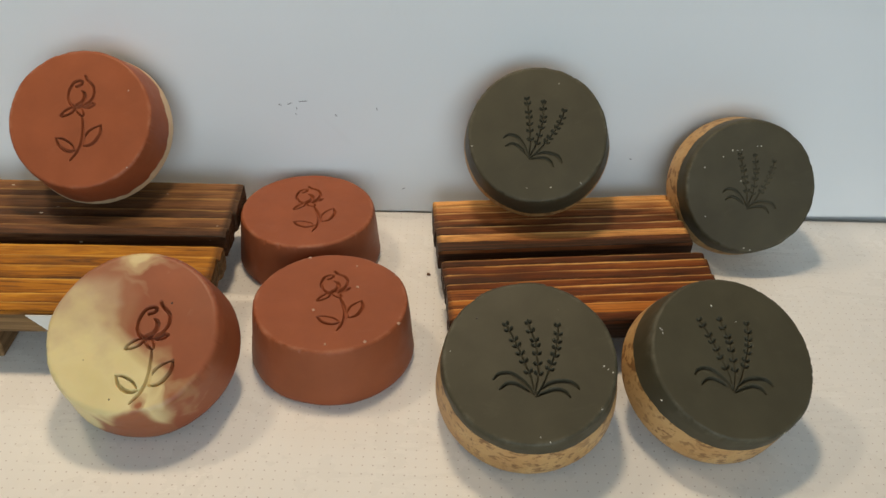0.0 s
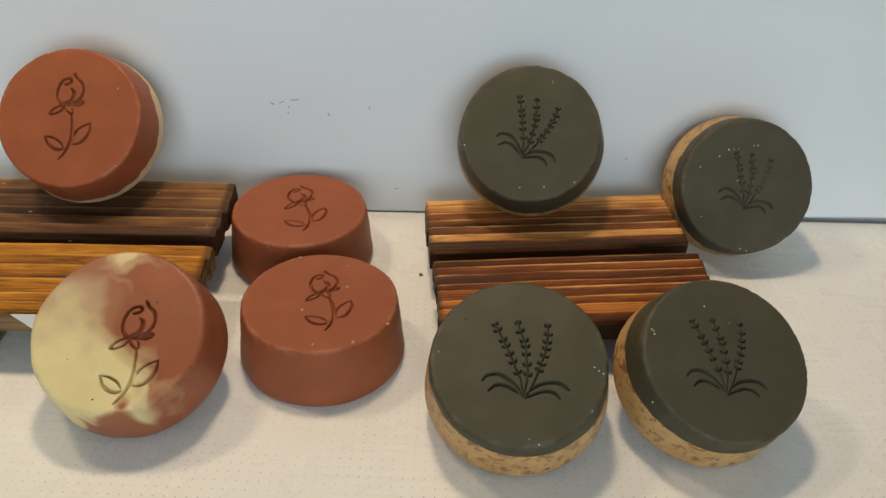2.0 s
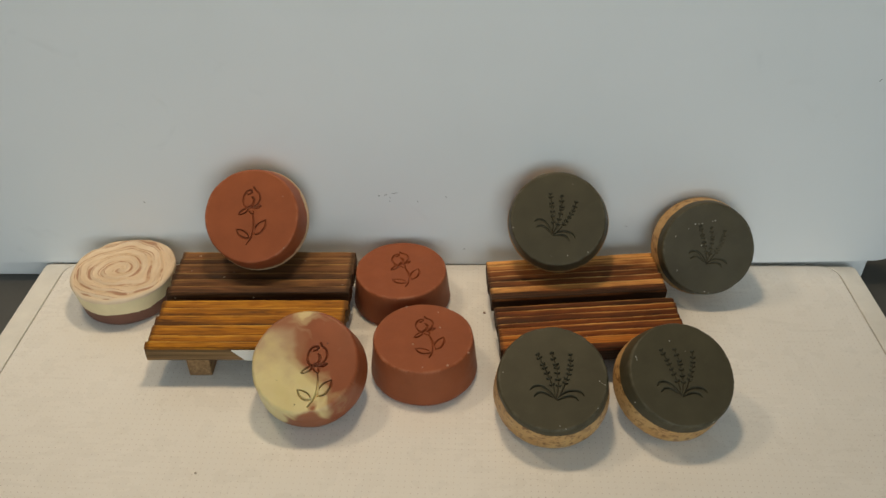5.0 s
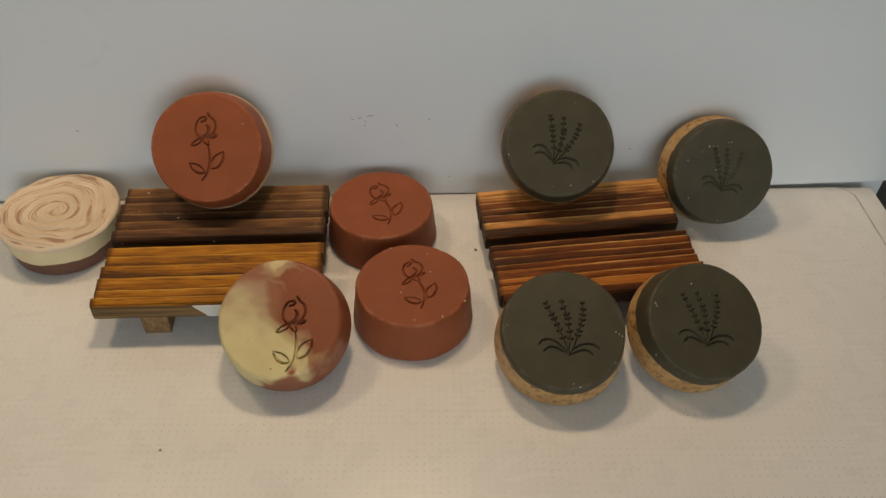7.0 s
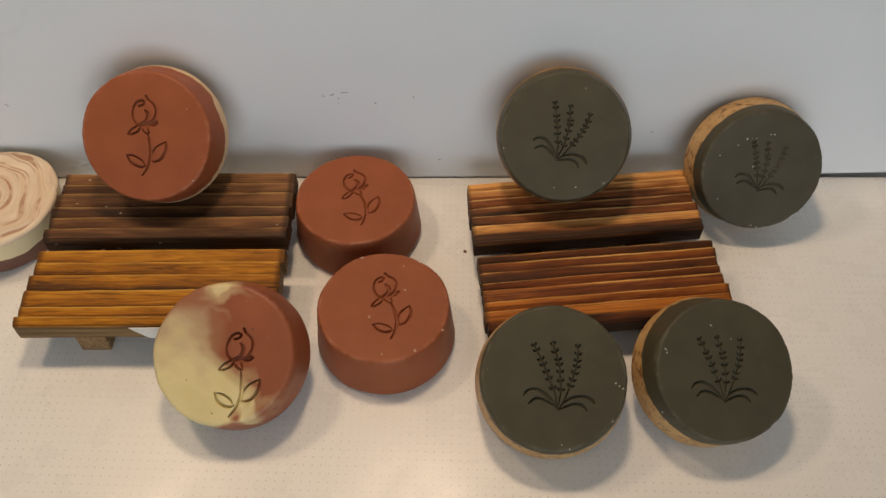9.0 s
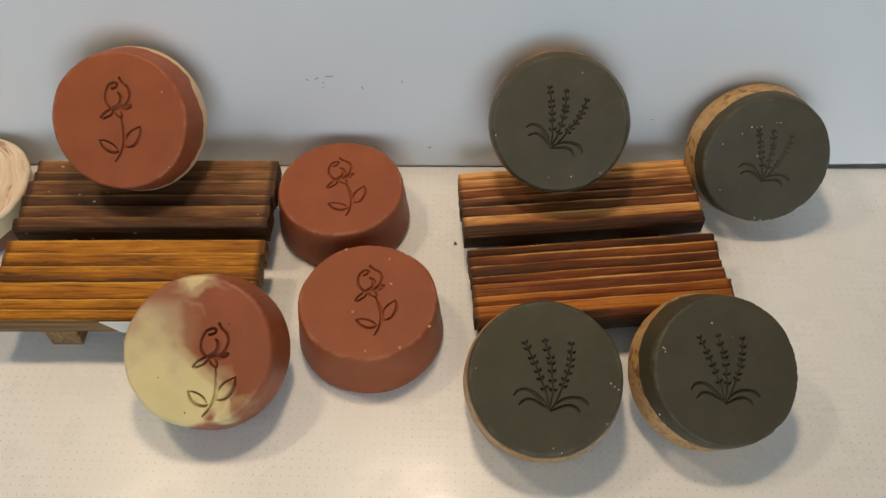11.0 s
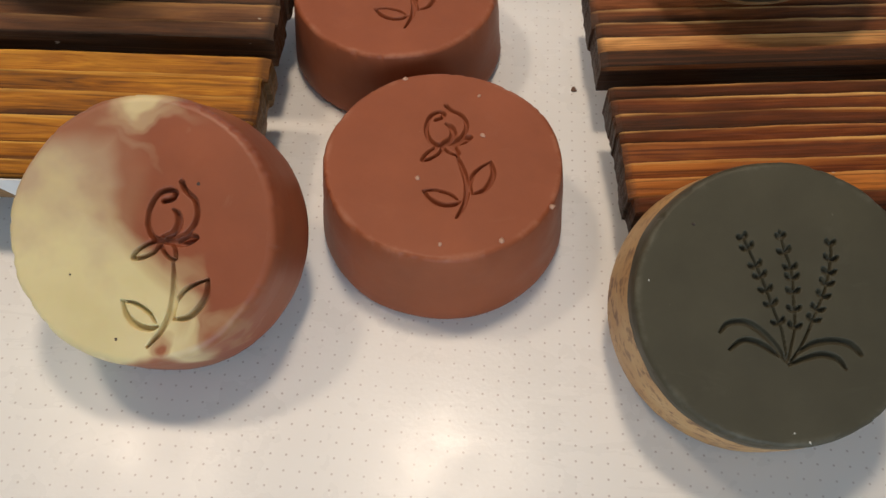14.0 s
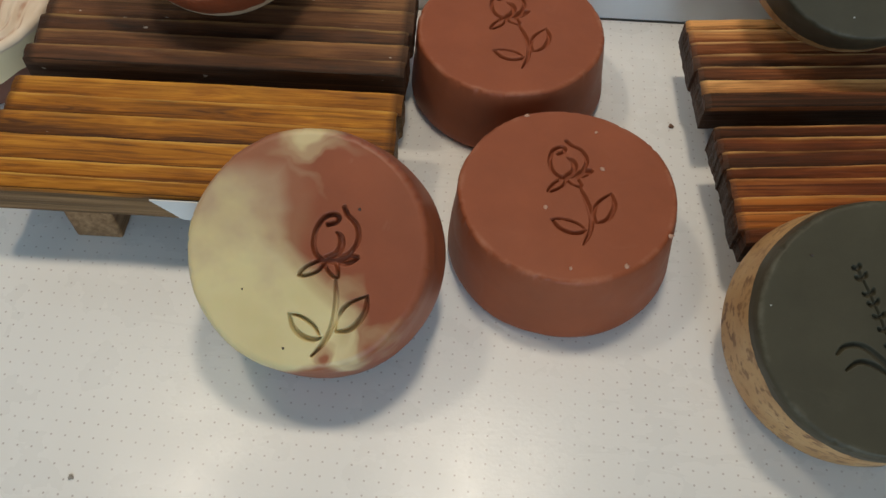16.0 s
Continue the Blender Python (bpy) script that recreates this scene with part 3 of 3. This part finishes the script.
def side_rings(theta, rings):
    """Vertices ring by ring (each a function of the angle giving radius and height) and the quads between them."""
    verts, faces, n = [], [], len(theta)
    for ring in rings:
        for a in theta:
            r, z = ring(a)
            verts.append((r * math.cos(a), r * math.sin(a), z))
    for k in range(len(rings) - 1):
        o, p = k * n, (k + 1) * n
        faces += [(o + i, p + i, p + (i + 1) % n, o + (i + 1) % n) for i in range(n)]
    return verts, faces


def soap(label, group, m, rt, rb, h, motif, foot, tip, top_mat, layers, border=None, seed=0.0, depth=0.0023, fade=None, bevel=0.0016, bulge=0.0, wavy=0.0006, stirred=False, names=("engraved_top", "base_layer")):
    """A round soap. Local z is its axis, 0 its underside. border(angle) is the height at which the top layer meets the next."""
    thing = tagged(new("soap"), label, "soap", group)
    thing.matrix_world = m
    ux, uy, quads, rim = GRID
    rf = rt - bevel
    px, py = ux * rf, uy * rf
    pz = np.full(len(px), h)
    low = np.array([noise.noise((x * 45 + seed, y * 45, seed)) for x, y in zip(px[::1], py[::1])])
    pz = pz + low * wavy * 0.5
    if bulge:
        pz += bulge * (1 - (px * px + py * py) / rf**2)
    if motif:
        f = None
        if fade:
            f = np.clip(1 - fade[2] * np.exp(-(((px - fade[0]) ** 2 + (py - fade[1]) ** 2) / fade[3] ** 2)), 0, 1)
        pz = pz - engraving(px, py, motif, foot, tip, depth, f)
    stir = None
    if stirred:
        rad = np.hypot(px, py)
        bend = np.array([noise.noise((x * 20 + 3.3, y * 20, 1.7)) + 0.4 * noise.noise((x * 55, y * 55 + 2.0, 4.1)) for x, y in zip(px, py)])
        turns = 2 * np.pi * (rad / 0.0092 + 1.15 * bend) - np.arctan2(py, px)
        stir = np.stack([0.5 + 0.5 * np.sin(turns), 0.5 + 0.5 * np.cos(turns * 2 + 0.6)], 1)
        pz = pz + 0.0007 * np.cos(turns + 0.8) * np.clip(rad / 0.008, 0.2, 1) + 0.0004 * np.cos(2 * turns)
    verts = list(zip(px.tolist(), py.tolist(), pz.tolist()))
    faces = [tuple(q) for q in quads.tolist()]
    theta = [math.atan2(py[k], px[k]) for k in rim]
    edge_z = {round(a, 6): pz[k] for a, k in zip(theta, rim)}
    slope = lambda z: rt + (rb - rt) * (h - z) / h
    border = border or (lambda a: h * 0.5)
    dent = lambda a: 1.0 + 0.25 * noise.noise((3 * math.cos(a) + seed, 3 * math.sin(a), 7))
    nick = lambda a: 0.0011 * max(0.0, noise.noise((13 * math.cos(a), 13 * math.sin(a), seed * 3.1)) - 0.12) if motif else 0.0

    def arc(k):
        q = radians(90 * k / 4)
        return lambda a: (rt - bevel + bevel * math.sin(q) * dent(a) + wobble(a, h, seed, 0.00035) * k / 4 - nick(a) * (0.4, 0.9, 1.0, 0.5)[k - 1], edge_z[round(a, 6)] - bevel * (1 - math.cos(q)))

    def wall(s):
        def ring(a):
            z0, z1 = h - bevel * 1.3, border(a)
            z = z0 + (z1 - z0) * s
            return slope(z) + wobble(a, z, seed, 0.00035), z
        return ring

    sv, sf = side_rings(theta, [arc(k) for k in (1, 2, 3, 4)] + [wall(s) for s in (0.12, 0.34, 0.6, 0.85, 1.0)])
    o, n = len(verts), len(rim)
    faces += [(rim[i], o + i, o + (i + 1) % n, rim[(i + 1) % n]) for i in range(n)]
    faces += [tuple(o + k for k in f) for f in sf]
    top = link_mesh(names[0], verts + sv, faces, top_mat, thing)
    if stirred:
        per_vert = np.vstack([stir, np.full((len(sv), 2), 0.5)])
        ids = np.empty(len(top.data.loops), dtype=np.int32)
        top.data.loops.foreach_get("vertex_index", ids)
        top.data.uv_layers.new(name="stir").data.foreach_set("uv", per_vert[ids].ravel().astype(np.float32))
    # the layers below, one after another down to the underside
    coarse = [2 * math.pi * k / 160 for k in range(160)]
    upper = border
    for k, (name, mat, lower, lab) in enumerate(layers):
        last = lower is None
        lower = lower or (lambda a: 0.0035)
        fat = 0.0001 * (k + 1)

        def body(s, upper=upper, lower=lower):
            def ring(a):
                z = upper(a) + (lower(a) - upper(a)) * s
                return slope(z) + fat * min(1, 6 * s) + wobble(a, z, seed, 0.00035), z
            return ring

        rings = [body(s) for s in (0.0, 0.1, 0.3, 0.55, 0.8, 1.0)]
        if last:
            for q in (22, 45, 67, 90):
                rings.append(lambda a, q=radians(q): (slope(0.0035) - 0.003 * (1 - math.cos(q)) + wobble(a, 0, seed, 0.00035), 0.0035 * (1 - math.sin(q))))
            rings.append(lambda a: (slope(0) * 0.5, 0.0))
        sv, sf = side_rings(coarse, rings)
        if last:
            c = len(sv)
            sv.append((0, 0, 0))
            b = c - len(coarse)
            sf += [(b + i, c, b + (i + 1) % len(coarse)) for i in range(len(coarse))]
        link_mesh(name, sv, sf, mat, thing, lab)
        upper = lower
    return thing


def seat(base, n):
    """The pose of a soap whose underside's middle is at base and whose axis points along n."""
    w = Vector(n).normalized()
    u = Vector((0, 1, 0)).cross(w).normalized()
    v = w.cross(u)
    return Matrix(((u.x, v.x, w.x, base[0]), (u.y, v.y, w.y, base[1]), (u.z, v.z, w.z, base[2]), (0, 0, 0, 1)))


def tilted_border(mid, swing, at, rough=0.0007, seed=0.0):
    """A layer's border at height mid that rises by swing towards the angle at (degrees)."""
    return lambda a: mid + swing * math.cos(a - radians(at)) + rough * (noise.noise((2.5 * math.cos(a) + seed, 2.5 * math.sin(a), seed)) + 0.5 * noise.noise((8 * math.cos(a), 8 * math.sin(a), seed)))


# ---- soap dishes ----
def plank(name, length, width, thick, seed, ridges, material, parent, label="", relief=0.0030):
    """A board with uneven, sharp ridges along its upper side; its middle at the origin, its upper side at z = 0. ridges, from front to back: width, tone, brightness of the crest."""
    rnd = random.Random(int(seed * 10))
    widths = [w for w, _, _ in ridges]
    total = sum(widths)
    starts = [-width / 2]
    for w in widths:
        starts.append(starts[-1] + w / total * width)
    tall = [rnd.uniform(0.55, 1.0) * relief for _ in widths]
    sink = [rnd.uniform(0.0, 0.0009) for _ in widths]
    shift = [(rnd.uniform(-0.0014, 0.0010), rnd.uniform(-0.0010, 0.0014)) for _ in widths]
    fs = (0.0, 0.06, 0.2, 0.42, 0.64, 0.78, 0.87, 0.935, 0.97)
    nx = 84
    lines = [(k, f) for k in range(len(widths)) for f in fs] + [(len(widths) - 1, 1.0)]

    def bound(k, x):
        if k in (0, len(widths)):
            return starts[k]
        return starts[k] + 0.0011 * noise.noise((x * 16 + seed, k * 7.3, seed)) + 0.0003 * noise.noise((x * 70, k * 3.1, seed))

    verts, faces, maps = [], [], []
    for k, f in lines:
        for i in range(nx + 1):
            x = -length / 2 + length * i / nx
            y = bound(k, x) + (bound(k + 1, x) - bound(k, x)) * f
            rise = (f / 0.87) ** 0.75 if f < 0.87 else max(0.0, 1 - (f - 0.87) / 0.10) ** 1.6
            z = -sink[k] - tall[k] * (1 - rise) + 0.0004 * noise.noise((x * 25 + seed, y * 500, k)) * rise + 0.00022 * noise.noise((x * 140, y * 1200, seed))
            if i in (0, nx):
                x += shift[k][i > 0] + 0.0004 * noise.noise((f * 5, k * 2.7, seed + i))
                z -= 0.0007
            verts.append((x, y, z))
    m = nx + 1
    for j in range(len(lines) - 1):
        k = lines[j][0]
        f0, f1 = lines[j][1], lines[j + 1][1] if lines[j + 1][0] == k else 1.0
        for i in range(nx):
            faces.append((j * m + i, j * m + i + 1, (j + 1) * m + i + 1, (j + 1) * m + i))
            maps += [(f0, (k + 0.5) / 16), (f0, (k + 0.5) / 16), (f1, (k + 0.5) / 16), (f1, (k + 0.5) / 16)]
    ny = len(lines) - 1
    edge = [*range(m), *(m * j + nx for j in range(1, ny + 1)), *(m * ny + i for i in range(nx - 1, -1, -1)), *(m * j for j in range(ny - 1, 0, -1))]
    o, n = len(verts), len(edge)
    for depth, inset in ((-0.0046, 0.0), (-thick * 0.6, 0.0), (-thick + 0.001, 0.0), (-thick, 0.001)):
        for q in edge:
            x, y, z = verts[q]
            x, y = x * (1 - inset / length * 2), y * (1 - inset / width * 2)
            bow = 0.0005 * noise.noise((x * 30, y * 30 + seed, depth * 300))
            verts.append((x + (bow if abs(x) > length * 0.48 else 0), y + (bow if abs(y) > width * 0.49 else 0), depth))
    for d in range(4):
        a = edge if d == 0 else [o + (d - 1) * n + q for q in range(n)]
        b = [o + d * n + q for q in range(n)]
        faces += [(a[q], b[q], b[(q + 1) % n], a[(q + 1) % n]) for q in range(n)]
    faces.append(tuple(o + 3 * n + q for q in range(n))[::-1])
    tones = [c for j in range(len(lines) - 1) for c in ridges[lines[j][0]][1:] * (4 * nx)]
    ob = link_mesh(name, verts, faces, material, parent, label, smooth=False)
    uv = ob.data.uv_layers.new(name="ridge")
    flat = [c for pair in maps for c in pair]
    flat += [0.3, 0.5] * (len(ob.data.loops) - len(maps))
    uv.data.foreach_set("uv", flat)
    tones += [0.4, 0.0] * (len(ob.data.loops) - len(maps))
    ob.data.uv_layers.new(name="tone").data.foreach_set("uv", tones)
    return ob


def soap_dish(label, x, y, yaw, back, front, gap, top, thick, runner_mat):
    """Two ridged planks on two runners; x, y is the middle of the dish. back and front: length, width, material, seed, label, z offset."""
    dish = tagged(new("soap_dish"), label, "soap dish", "wooden soap dishes")
    dish.matrix_world = pose(x, y, 0, 0, 0, yaw)
    for (length, width, (mat, seed, ridges), lab, dx, tilt, dz), sign in ((back, 1), (front, -1)):
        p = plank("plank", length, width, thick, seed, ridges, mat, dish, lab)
        p.matrix_basis = pose(dx, sign * (gap + width) / 2, top + dz, tilt, 0, 0)
    for rx in (-0.04, 0.04):
        part("runner", box(rx - 0.0095, rx + 0.0095, -front[1] - gap / 2 + 0.004, back[1] + gap / 2 - 0.006, 0.0003, top - thick - 0.0008, 0.0012), runner_mat, dish, "plain brown wooden runner")
    return dish


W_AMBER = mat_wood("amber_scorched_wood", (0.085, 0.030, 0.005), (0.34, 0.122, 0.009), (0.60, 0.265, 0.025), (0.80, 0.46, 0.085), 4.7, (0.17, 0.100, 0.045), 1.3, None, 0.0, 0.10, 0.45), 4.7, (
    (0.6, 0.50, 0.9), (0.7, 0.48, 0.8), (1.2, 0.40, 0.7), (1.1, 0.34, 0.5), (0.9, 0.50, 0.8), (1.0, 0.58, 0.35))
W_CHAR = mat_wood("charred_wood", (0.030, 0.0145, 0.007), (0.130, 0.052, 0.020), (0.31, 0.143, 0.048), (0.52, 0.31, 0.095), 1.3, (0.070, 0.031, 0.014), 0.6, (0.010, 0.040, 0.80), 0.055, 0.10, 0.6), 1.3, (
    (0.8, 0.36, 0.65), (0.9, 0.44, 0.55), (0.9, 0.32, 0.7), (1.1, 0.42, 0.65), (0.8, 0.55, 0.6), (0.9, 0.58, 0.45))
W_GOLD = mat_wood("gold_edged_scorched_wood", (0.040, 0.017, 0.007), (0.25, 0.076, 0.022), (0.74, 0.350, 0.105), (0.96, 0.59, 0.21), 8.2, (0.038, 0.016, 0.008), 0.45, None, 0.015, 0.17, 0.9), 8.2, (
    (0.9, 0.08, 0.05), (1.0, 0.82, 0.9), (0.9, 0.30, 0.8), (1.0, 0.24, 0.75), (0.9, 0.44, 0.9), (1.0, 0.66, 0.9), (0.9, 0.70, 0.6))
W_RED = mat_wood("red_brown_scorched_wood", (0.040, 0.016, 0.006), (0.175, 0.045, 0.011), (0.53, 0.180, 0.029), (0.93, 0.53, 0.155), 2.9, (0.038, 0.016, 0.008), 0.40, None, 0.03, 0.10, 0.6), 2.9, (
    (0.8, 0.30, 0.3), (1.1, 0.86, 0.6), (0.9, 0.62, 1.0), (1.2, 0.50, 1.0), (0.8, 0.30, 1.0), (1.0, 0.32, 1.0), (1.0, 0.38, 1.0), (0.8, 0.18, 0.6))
W_RUN = mat_runner()

dish_a = soap_dish("ridged wooden soap dish, amber front plank, charred back plank", -0.1945, 0.3935, 0.5,
                   (0.156, 0.056, W_CHAR, "charred dark brown ridged plank", 0.0, 0, 0.0), (0.156, 0.057, W_AMBER, "amber scorched ridged plank", 0.0, 0, -0.0015),
                   0.008, 0.0395, 0.0165, W_RUN)
dish_b = soap_dish("ridged wooden soap dish, red-brown with golden edges", 0.0822, 0.3985, 5.4,
                   (0.152, 0.052, W_GOLD, "dark scorched plank with golden ridges", 0.0, 0, 0.0), (0.152, 0.055, W_RED, "red-brown scorched ridged plank", 0.0, 0, 0.0),
                   0.011, 0.0335, 0.0155, W_RUN)
bm = box(-0.007, 0.013, -0.0003, 0.0003, -0.0055, 0.0055, 0.0)
for v in bm.verts:
    if v.co.x < 0:
        v.co.x += 0.007 if v.co.z < 0 else -0.003
st = part("sticker", bm, M_STICKER, dish_a, "white paper label remnant")
st.matrix_basis = pose(0.001, -0.0618, 0.0285)

# ---- soaps ----
RT, RB = 0.0403, 0.0438
ROSES, SPRIGS = "terracotta rose soaps", "olive lavender soaps"


def one_layer(name, mat, lab=""):
    return [(name, mat, None, lab)]


rose_upright = soap("terracotta soap with engraved rose leaning upright on charred plank", ROSES, seat((-0.1991, 0.4577, 0.0710), (-0.013, -0.747, 0.665)), RT, 0.0450, 0.0293, ROSE, (-0.0044, -0.0239), (0.0021, 0.0248), M_BROWN,
     one_layer("back_layer", M_PALE, "thin pale cream layer at the back"), tilted_border(0.0078, 0.0015, 40, 0.0036, 2.0), 1.0)
rose_marbled = soap("marbled cream and terracotta soap with rose, leaning on amber plank", ROSES, seat((-0.1378, 0.3203, 0.0216), (-0.019, -0.487, 0.873)), 0.0404, 0.0443, 0.0318, ROSE, (0.0040, -0.0347), (0.0115, 0.0140), M_MARBLE,
     one_layer("body", M_MARBLE), tilted_border(0.018, 0, 0, 0.0), 2.0, depth=0.0030, bevel=0.0026)
rose_front = soap("flat terracotta soap with engraved rose and pale chips", ROSES, seat((-0.0512, 0.3473, 0.0), (0.0, 0.0, 1)), RT, RB, 0.0350, ROSE, (0.0054, -0.0237), (-0.0001, 0.0241), M_BROWN,
     one_layer("body", M_BROWN), tilted_border(0.018, 0, 0, 0.0), 3.0)
rose_back = soap("flat terracotta soap with engraved rose beside charred plank", ROSES, seat((-0.0744, 0.4358, 0.0), (0, 0, 1)), RT, RB, 0.0334, ROSE, (0.0054, -0.0242), (-0.0027, 0.0254), M_BROWN,
     one_layer("body", M_BROWN), tilted_border(0.016, 0, 0, 0.0), 4.0)
sprig_upright = soap("olive soap with lavender engraving standing on gold-edged plank", SPRIGS, seat((0.0645, 0.4619, 0.0658), (-0.113, -0.740, 0.664)), RT, 0.0446, 0.0304, LAVENDER, (-0.0066, -0.0139), (0.0068, 0.0205), M_GREEN,
     one_layer("base_layer", M_SPECK, "speckled tan base layer"), tilted_border(0.0090, 0.0015, 180, 0.0010, 5.0), 5.0, depth=0.0016)
sprig_wall = soap("olive soap with faint lavender engraving leaning on white board", SPRIGS, seat((0.1946, 0.4655, 0.0382), (0.016, -0.852, 0.523)), RT, 0.0445, 0.0287, LAVENDER, (-0.0014, -0.0138), (0.0015, 0.0206), M_GREEN,
     one_layer("base_layer", M_SPECK, "speckled tan base layer"), tilted_border(0.0150, 0.0040, 140, 0.0010, 6.0), 6.0, depth=0.0013, fade=(0.012, 0.004, 0.6, 0.014))
sprig_front = soap("olive soap with lavender engraving leaning on red-brown plank", SPRIGS, seat((0.0481, 0.3037, 0.0187), (-0.064, -0.410, 0.910)), RT, 0.0445, 0.0333, LAVENDER, (0.0016, -0.0177), (0.0010, 0.0210), M_GREEN,
     one_layer("base_layer", M_SPECK, "speckled tan base layer"), tilted_border(0.0225, 0.0050, 215, 0.0010, 7.0), 7.0, depth=0.0016)
sprig_side = soap("olive soap with lavender engraving and pale specks leaning on plank", SPRIGS, seat((0.1376, 0.3094, 0.0212), (0.120, -0.470, 0.874)), 0.0396, 0.0440, 0.0323, LAVENDER, (-0.0006, -0.0173), (-0.0054, 0.0200), M_GREEN,
     one_layer("base_layer", M_SPECK, "speckled tan base layer"), tilted_border(0.0160, 0.0062, 278, 0.0010, 8.0), 8.0, depth=0.0016)
swirl = soap("cream soap with brown swirled top and brown base", "", seat((-0.3245, 0.4369, 0.0), (0, 0, 1)), 0.0457, 0.0408, 0.0330, None, None, None, M_SWIRL,
     [("cream_layer", M_CREAM, tilted_border(0.0150, 0.002, 60, 0.0020, 9.5), "pale yellow cream layer"), ("brown_layer", M_DULL, None, "dull brown base layer")], tilted_border(0.0285, 0, 0, 0.0016, 9.0), 9.0, wavy=0.0016, bevel=0.0030, stirred=True, names=("swirled_top", "cream_layer"))

# ---- small marks and crumbs ----
def crumb(label, x, y, z, size, mat, seed):
    bm = bmesh.new()
    bmesh.ops.create_icosphere(bm, subdivisions=2, radius=size)
    for v in bm.verts:
        v.co *= 1 + 0.7 * noise.noise(v.co / size * 1.3 + Vector((seed, 0, 0)))
        v.co.z *= 0.55
    ob = part("crumb", bm, mat)
    tagged(ob, label, "crumb", "loose crumbs")
    ob.matrix_world = pose(x, y, z, 0, 0, seed * 77)
    return ob


crumb("tiny brown soap crumb on the dotted sheet", 0.0, 0.415, 0.0006, 0.0011, M_BIT, 1.0)
crumb("tiny grey-brown soap crumb on the dotted sheet", -0.2135, 0.2395, 0.0003, 0.0009, M_SMUT, 2.0)


def wall_mark(x, z, length, tilt, width=0.0005):
    ob = part("scuff", box(-length / 2, length / 2, -0.0004, 0.0, -width / 2, width / 2, 0.00015, 1), M_MARK, back)
    ob.matrix_basis = pose(x, WALL_Y + LEAN * z - 0.0001, z, 0, tilt, 0)


for mark in ((-0.0815, 0.0790, 0.0052, -6), (-0.0900, 0.0772, 0.0030, -25), (-0.0960, 0.0762, 0.0022, 30), (-0.0858, 0.0742, 0.0014, 70), (-0.0864, 0.0702, 0.0012, 60),
             (-0.0610, 0.0700, 0.0022, 60), (-0.0350, 0.0750, 0.0020, 75), (-0.0180, 0.0180, 0.0022, -30), (0.1320, 0.0440, 0.0018, 20), (-0.3130, 0.0690, 0.0024, 50), (0.3240, 0.1870, 0.0030, -50)):
    wall_mark(*mark)

# ---- chips and specks pressed into the soaps ----
def chips(thing, h, places, size, mat, name="chip"):
    for k, (x, y) in enumerate(places):
        bm = bmesh.new()
        bmesh.ops.create_icosphere(bm, subdivisions=1, radius=size * random.uniform(0.7, 1.3))
        for v in bm.verts:
            v.co *= 1 + 0.5 * noise.noise(v.co / size + Vector((k * 3.1, x * 900, 0)))
            v.co.x *= random.uniform(0.8, 1.7)
            v.co.z *= 0.45
        ob = part(name, bm, mat, thing, smooth=True)
        ob.matrix_basis = pose(x, y, h + 0.0001, 0, 0, random.uniform(0, 180))


chips(rose_front, 0.0350, [(0.0131, 0.0110), (-0.0081, -0.0085), (0.0199, -0.0320), (0.0360, -0.0179), (0.0114, 0.0292), (0.0007, -0.0343), (-0.0153, 0.036)], 0.0008, M_CHIP)
chips(sprig_upright, 0.0304, [(0.0161, 0.0282), (-0.0096, -0.0307), (0.0040, -0.0320), (0.0213, -0.0316), (-0.0383, -0.0021)], 0.00035, M_FLECK)
chips(sprig_wall, 0.0287, [(-0.0182, 0.017), (-0.0292, 0.0101), (-0.0064, 0.0029), (-0.0014, -0.0378), (0.0023, -0.0389), (-0.0266, -0.0196), (-0.0129, 0.0212), (-0.0097, 0.0215), (-0.0069, 0.0218), (0.0022, 0.0244), (0.0046, 0.0246)], 0.00035, M_FLECK)
chips(sprig_front, 0.0333, [(0.0305, -0.0245), (0.0024, -0.0362), (0.0064, -0.0385), (0.0337, -0.0043), (0.0355, -0.006), (0.0374, -0.0074), (-0.036, 0.0056)], 0.00035, M_FLECK)
chips(sprig_side, 0.0323, [(-0.0342, 0.0089), (-0.0339, 0.0073), (-0.035, 0.0095), (-0.0361, -0.0249), (-0.009, 0.0243), (0.0027, 0.0176), (0.0212, -0.0336)], 0.00035, M_FLECK)
chips(rose_upright, 0.0293, [(0.0268, 0.0166), (0.0276, -0.0277)], 0.00035, M_FLECK)
chips(rose_marbled, 0.0318, [(-0.0203, -0.0144), (-0.0054, -0.0328)], 0.0004, M_DARK, "dark_speck")
chips(rose_marbled, 0.0318, [(0.0165, 0.0135)], 0.0006, M_DARK, "dark_speck")
chips(sprig_front, 0.0333, [(-0.023, 0.0218)], 0.0004, M_DARK, "dark_speck")
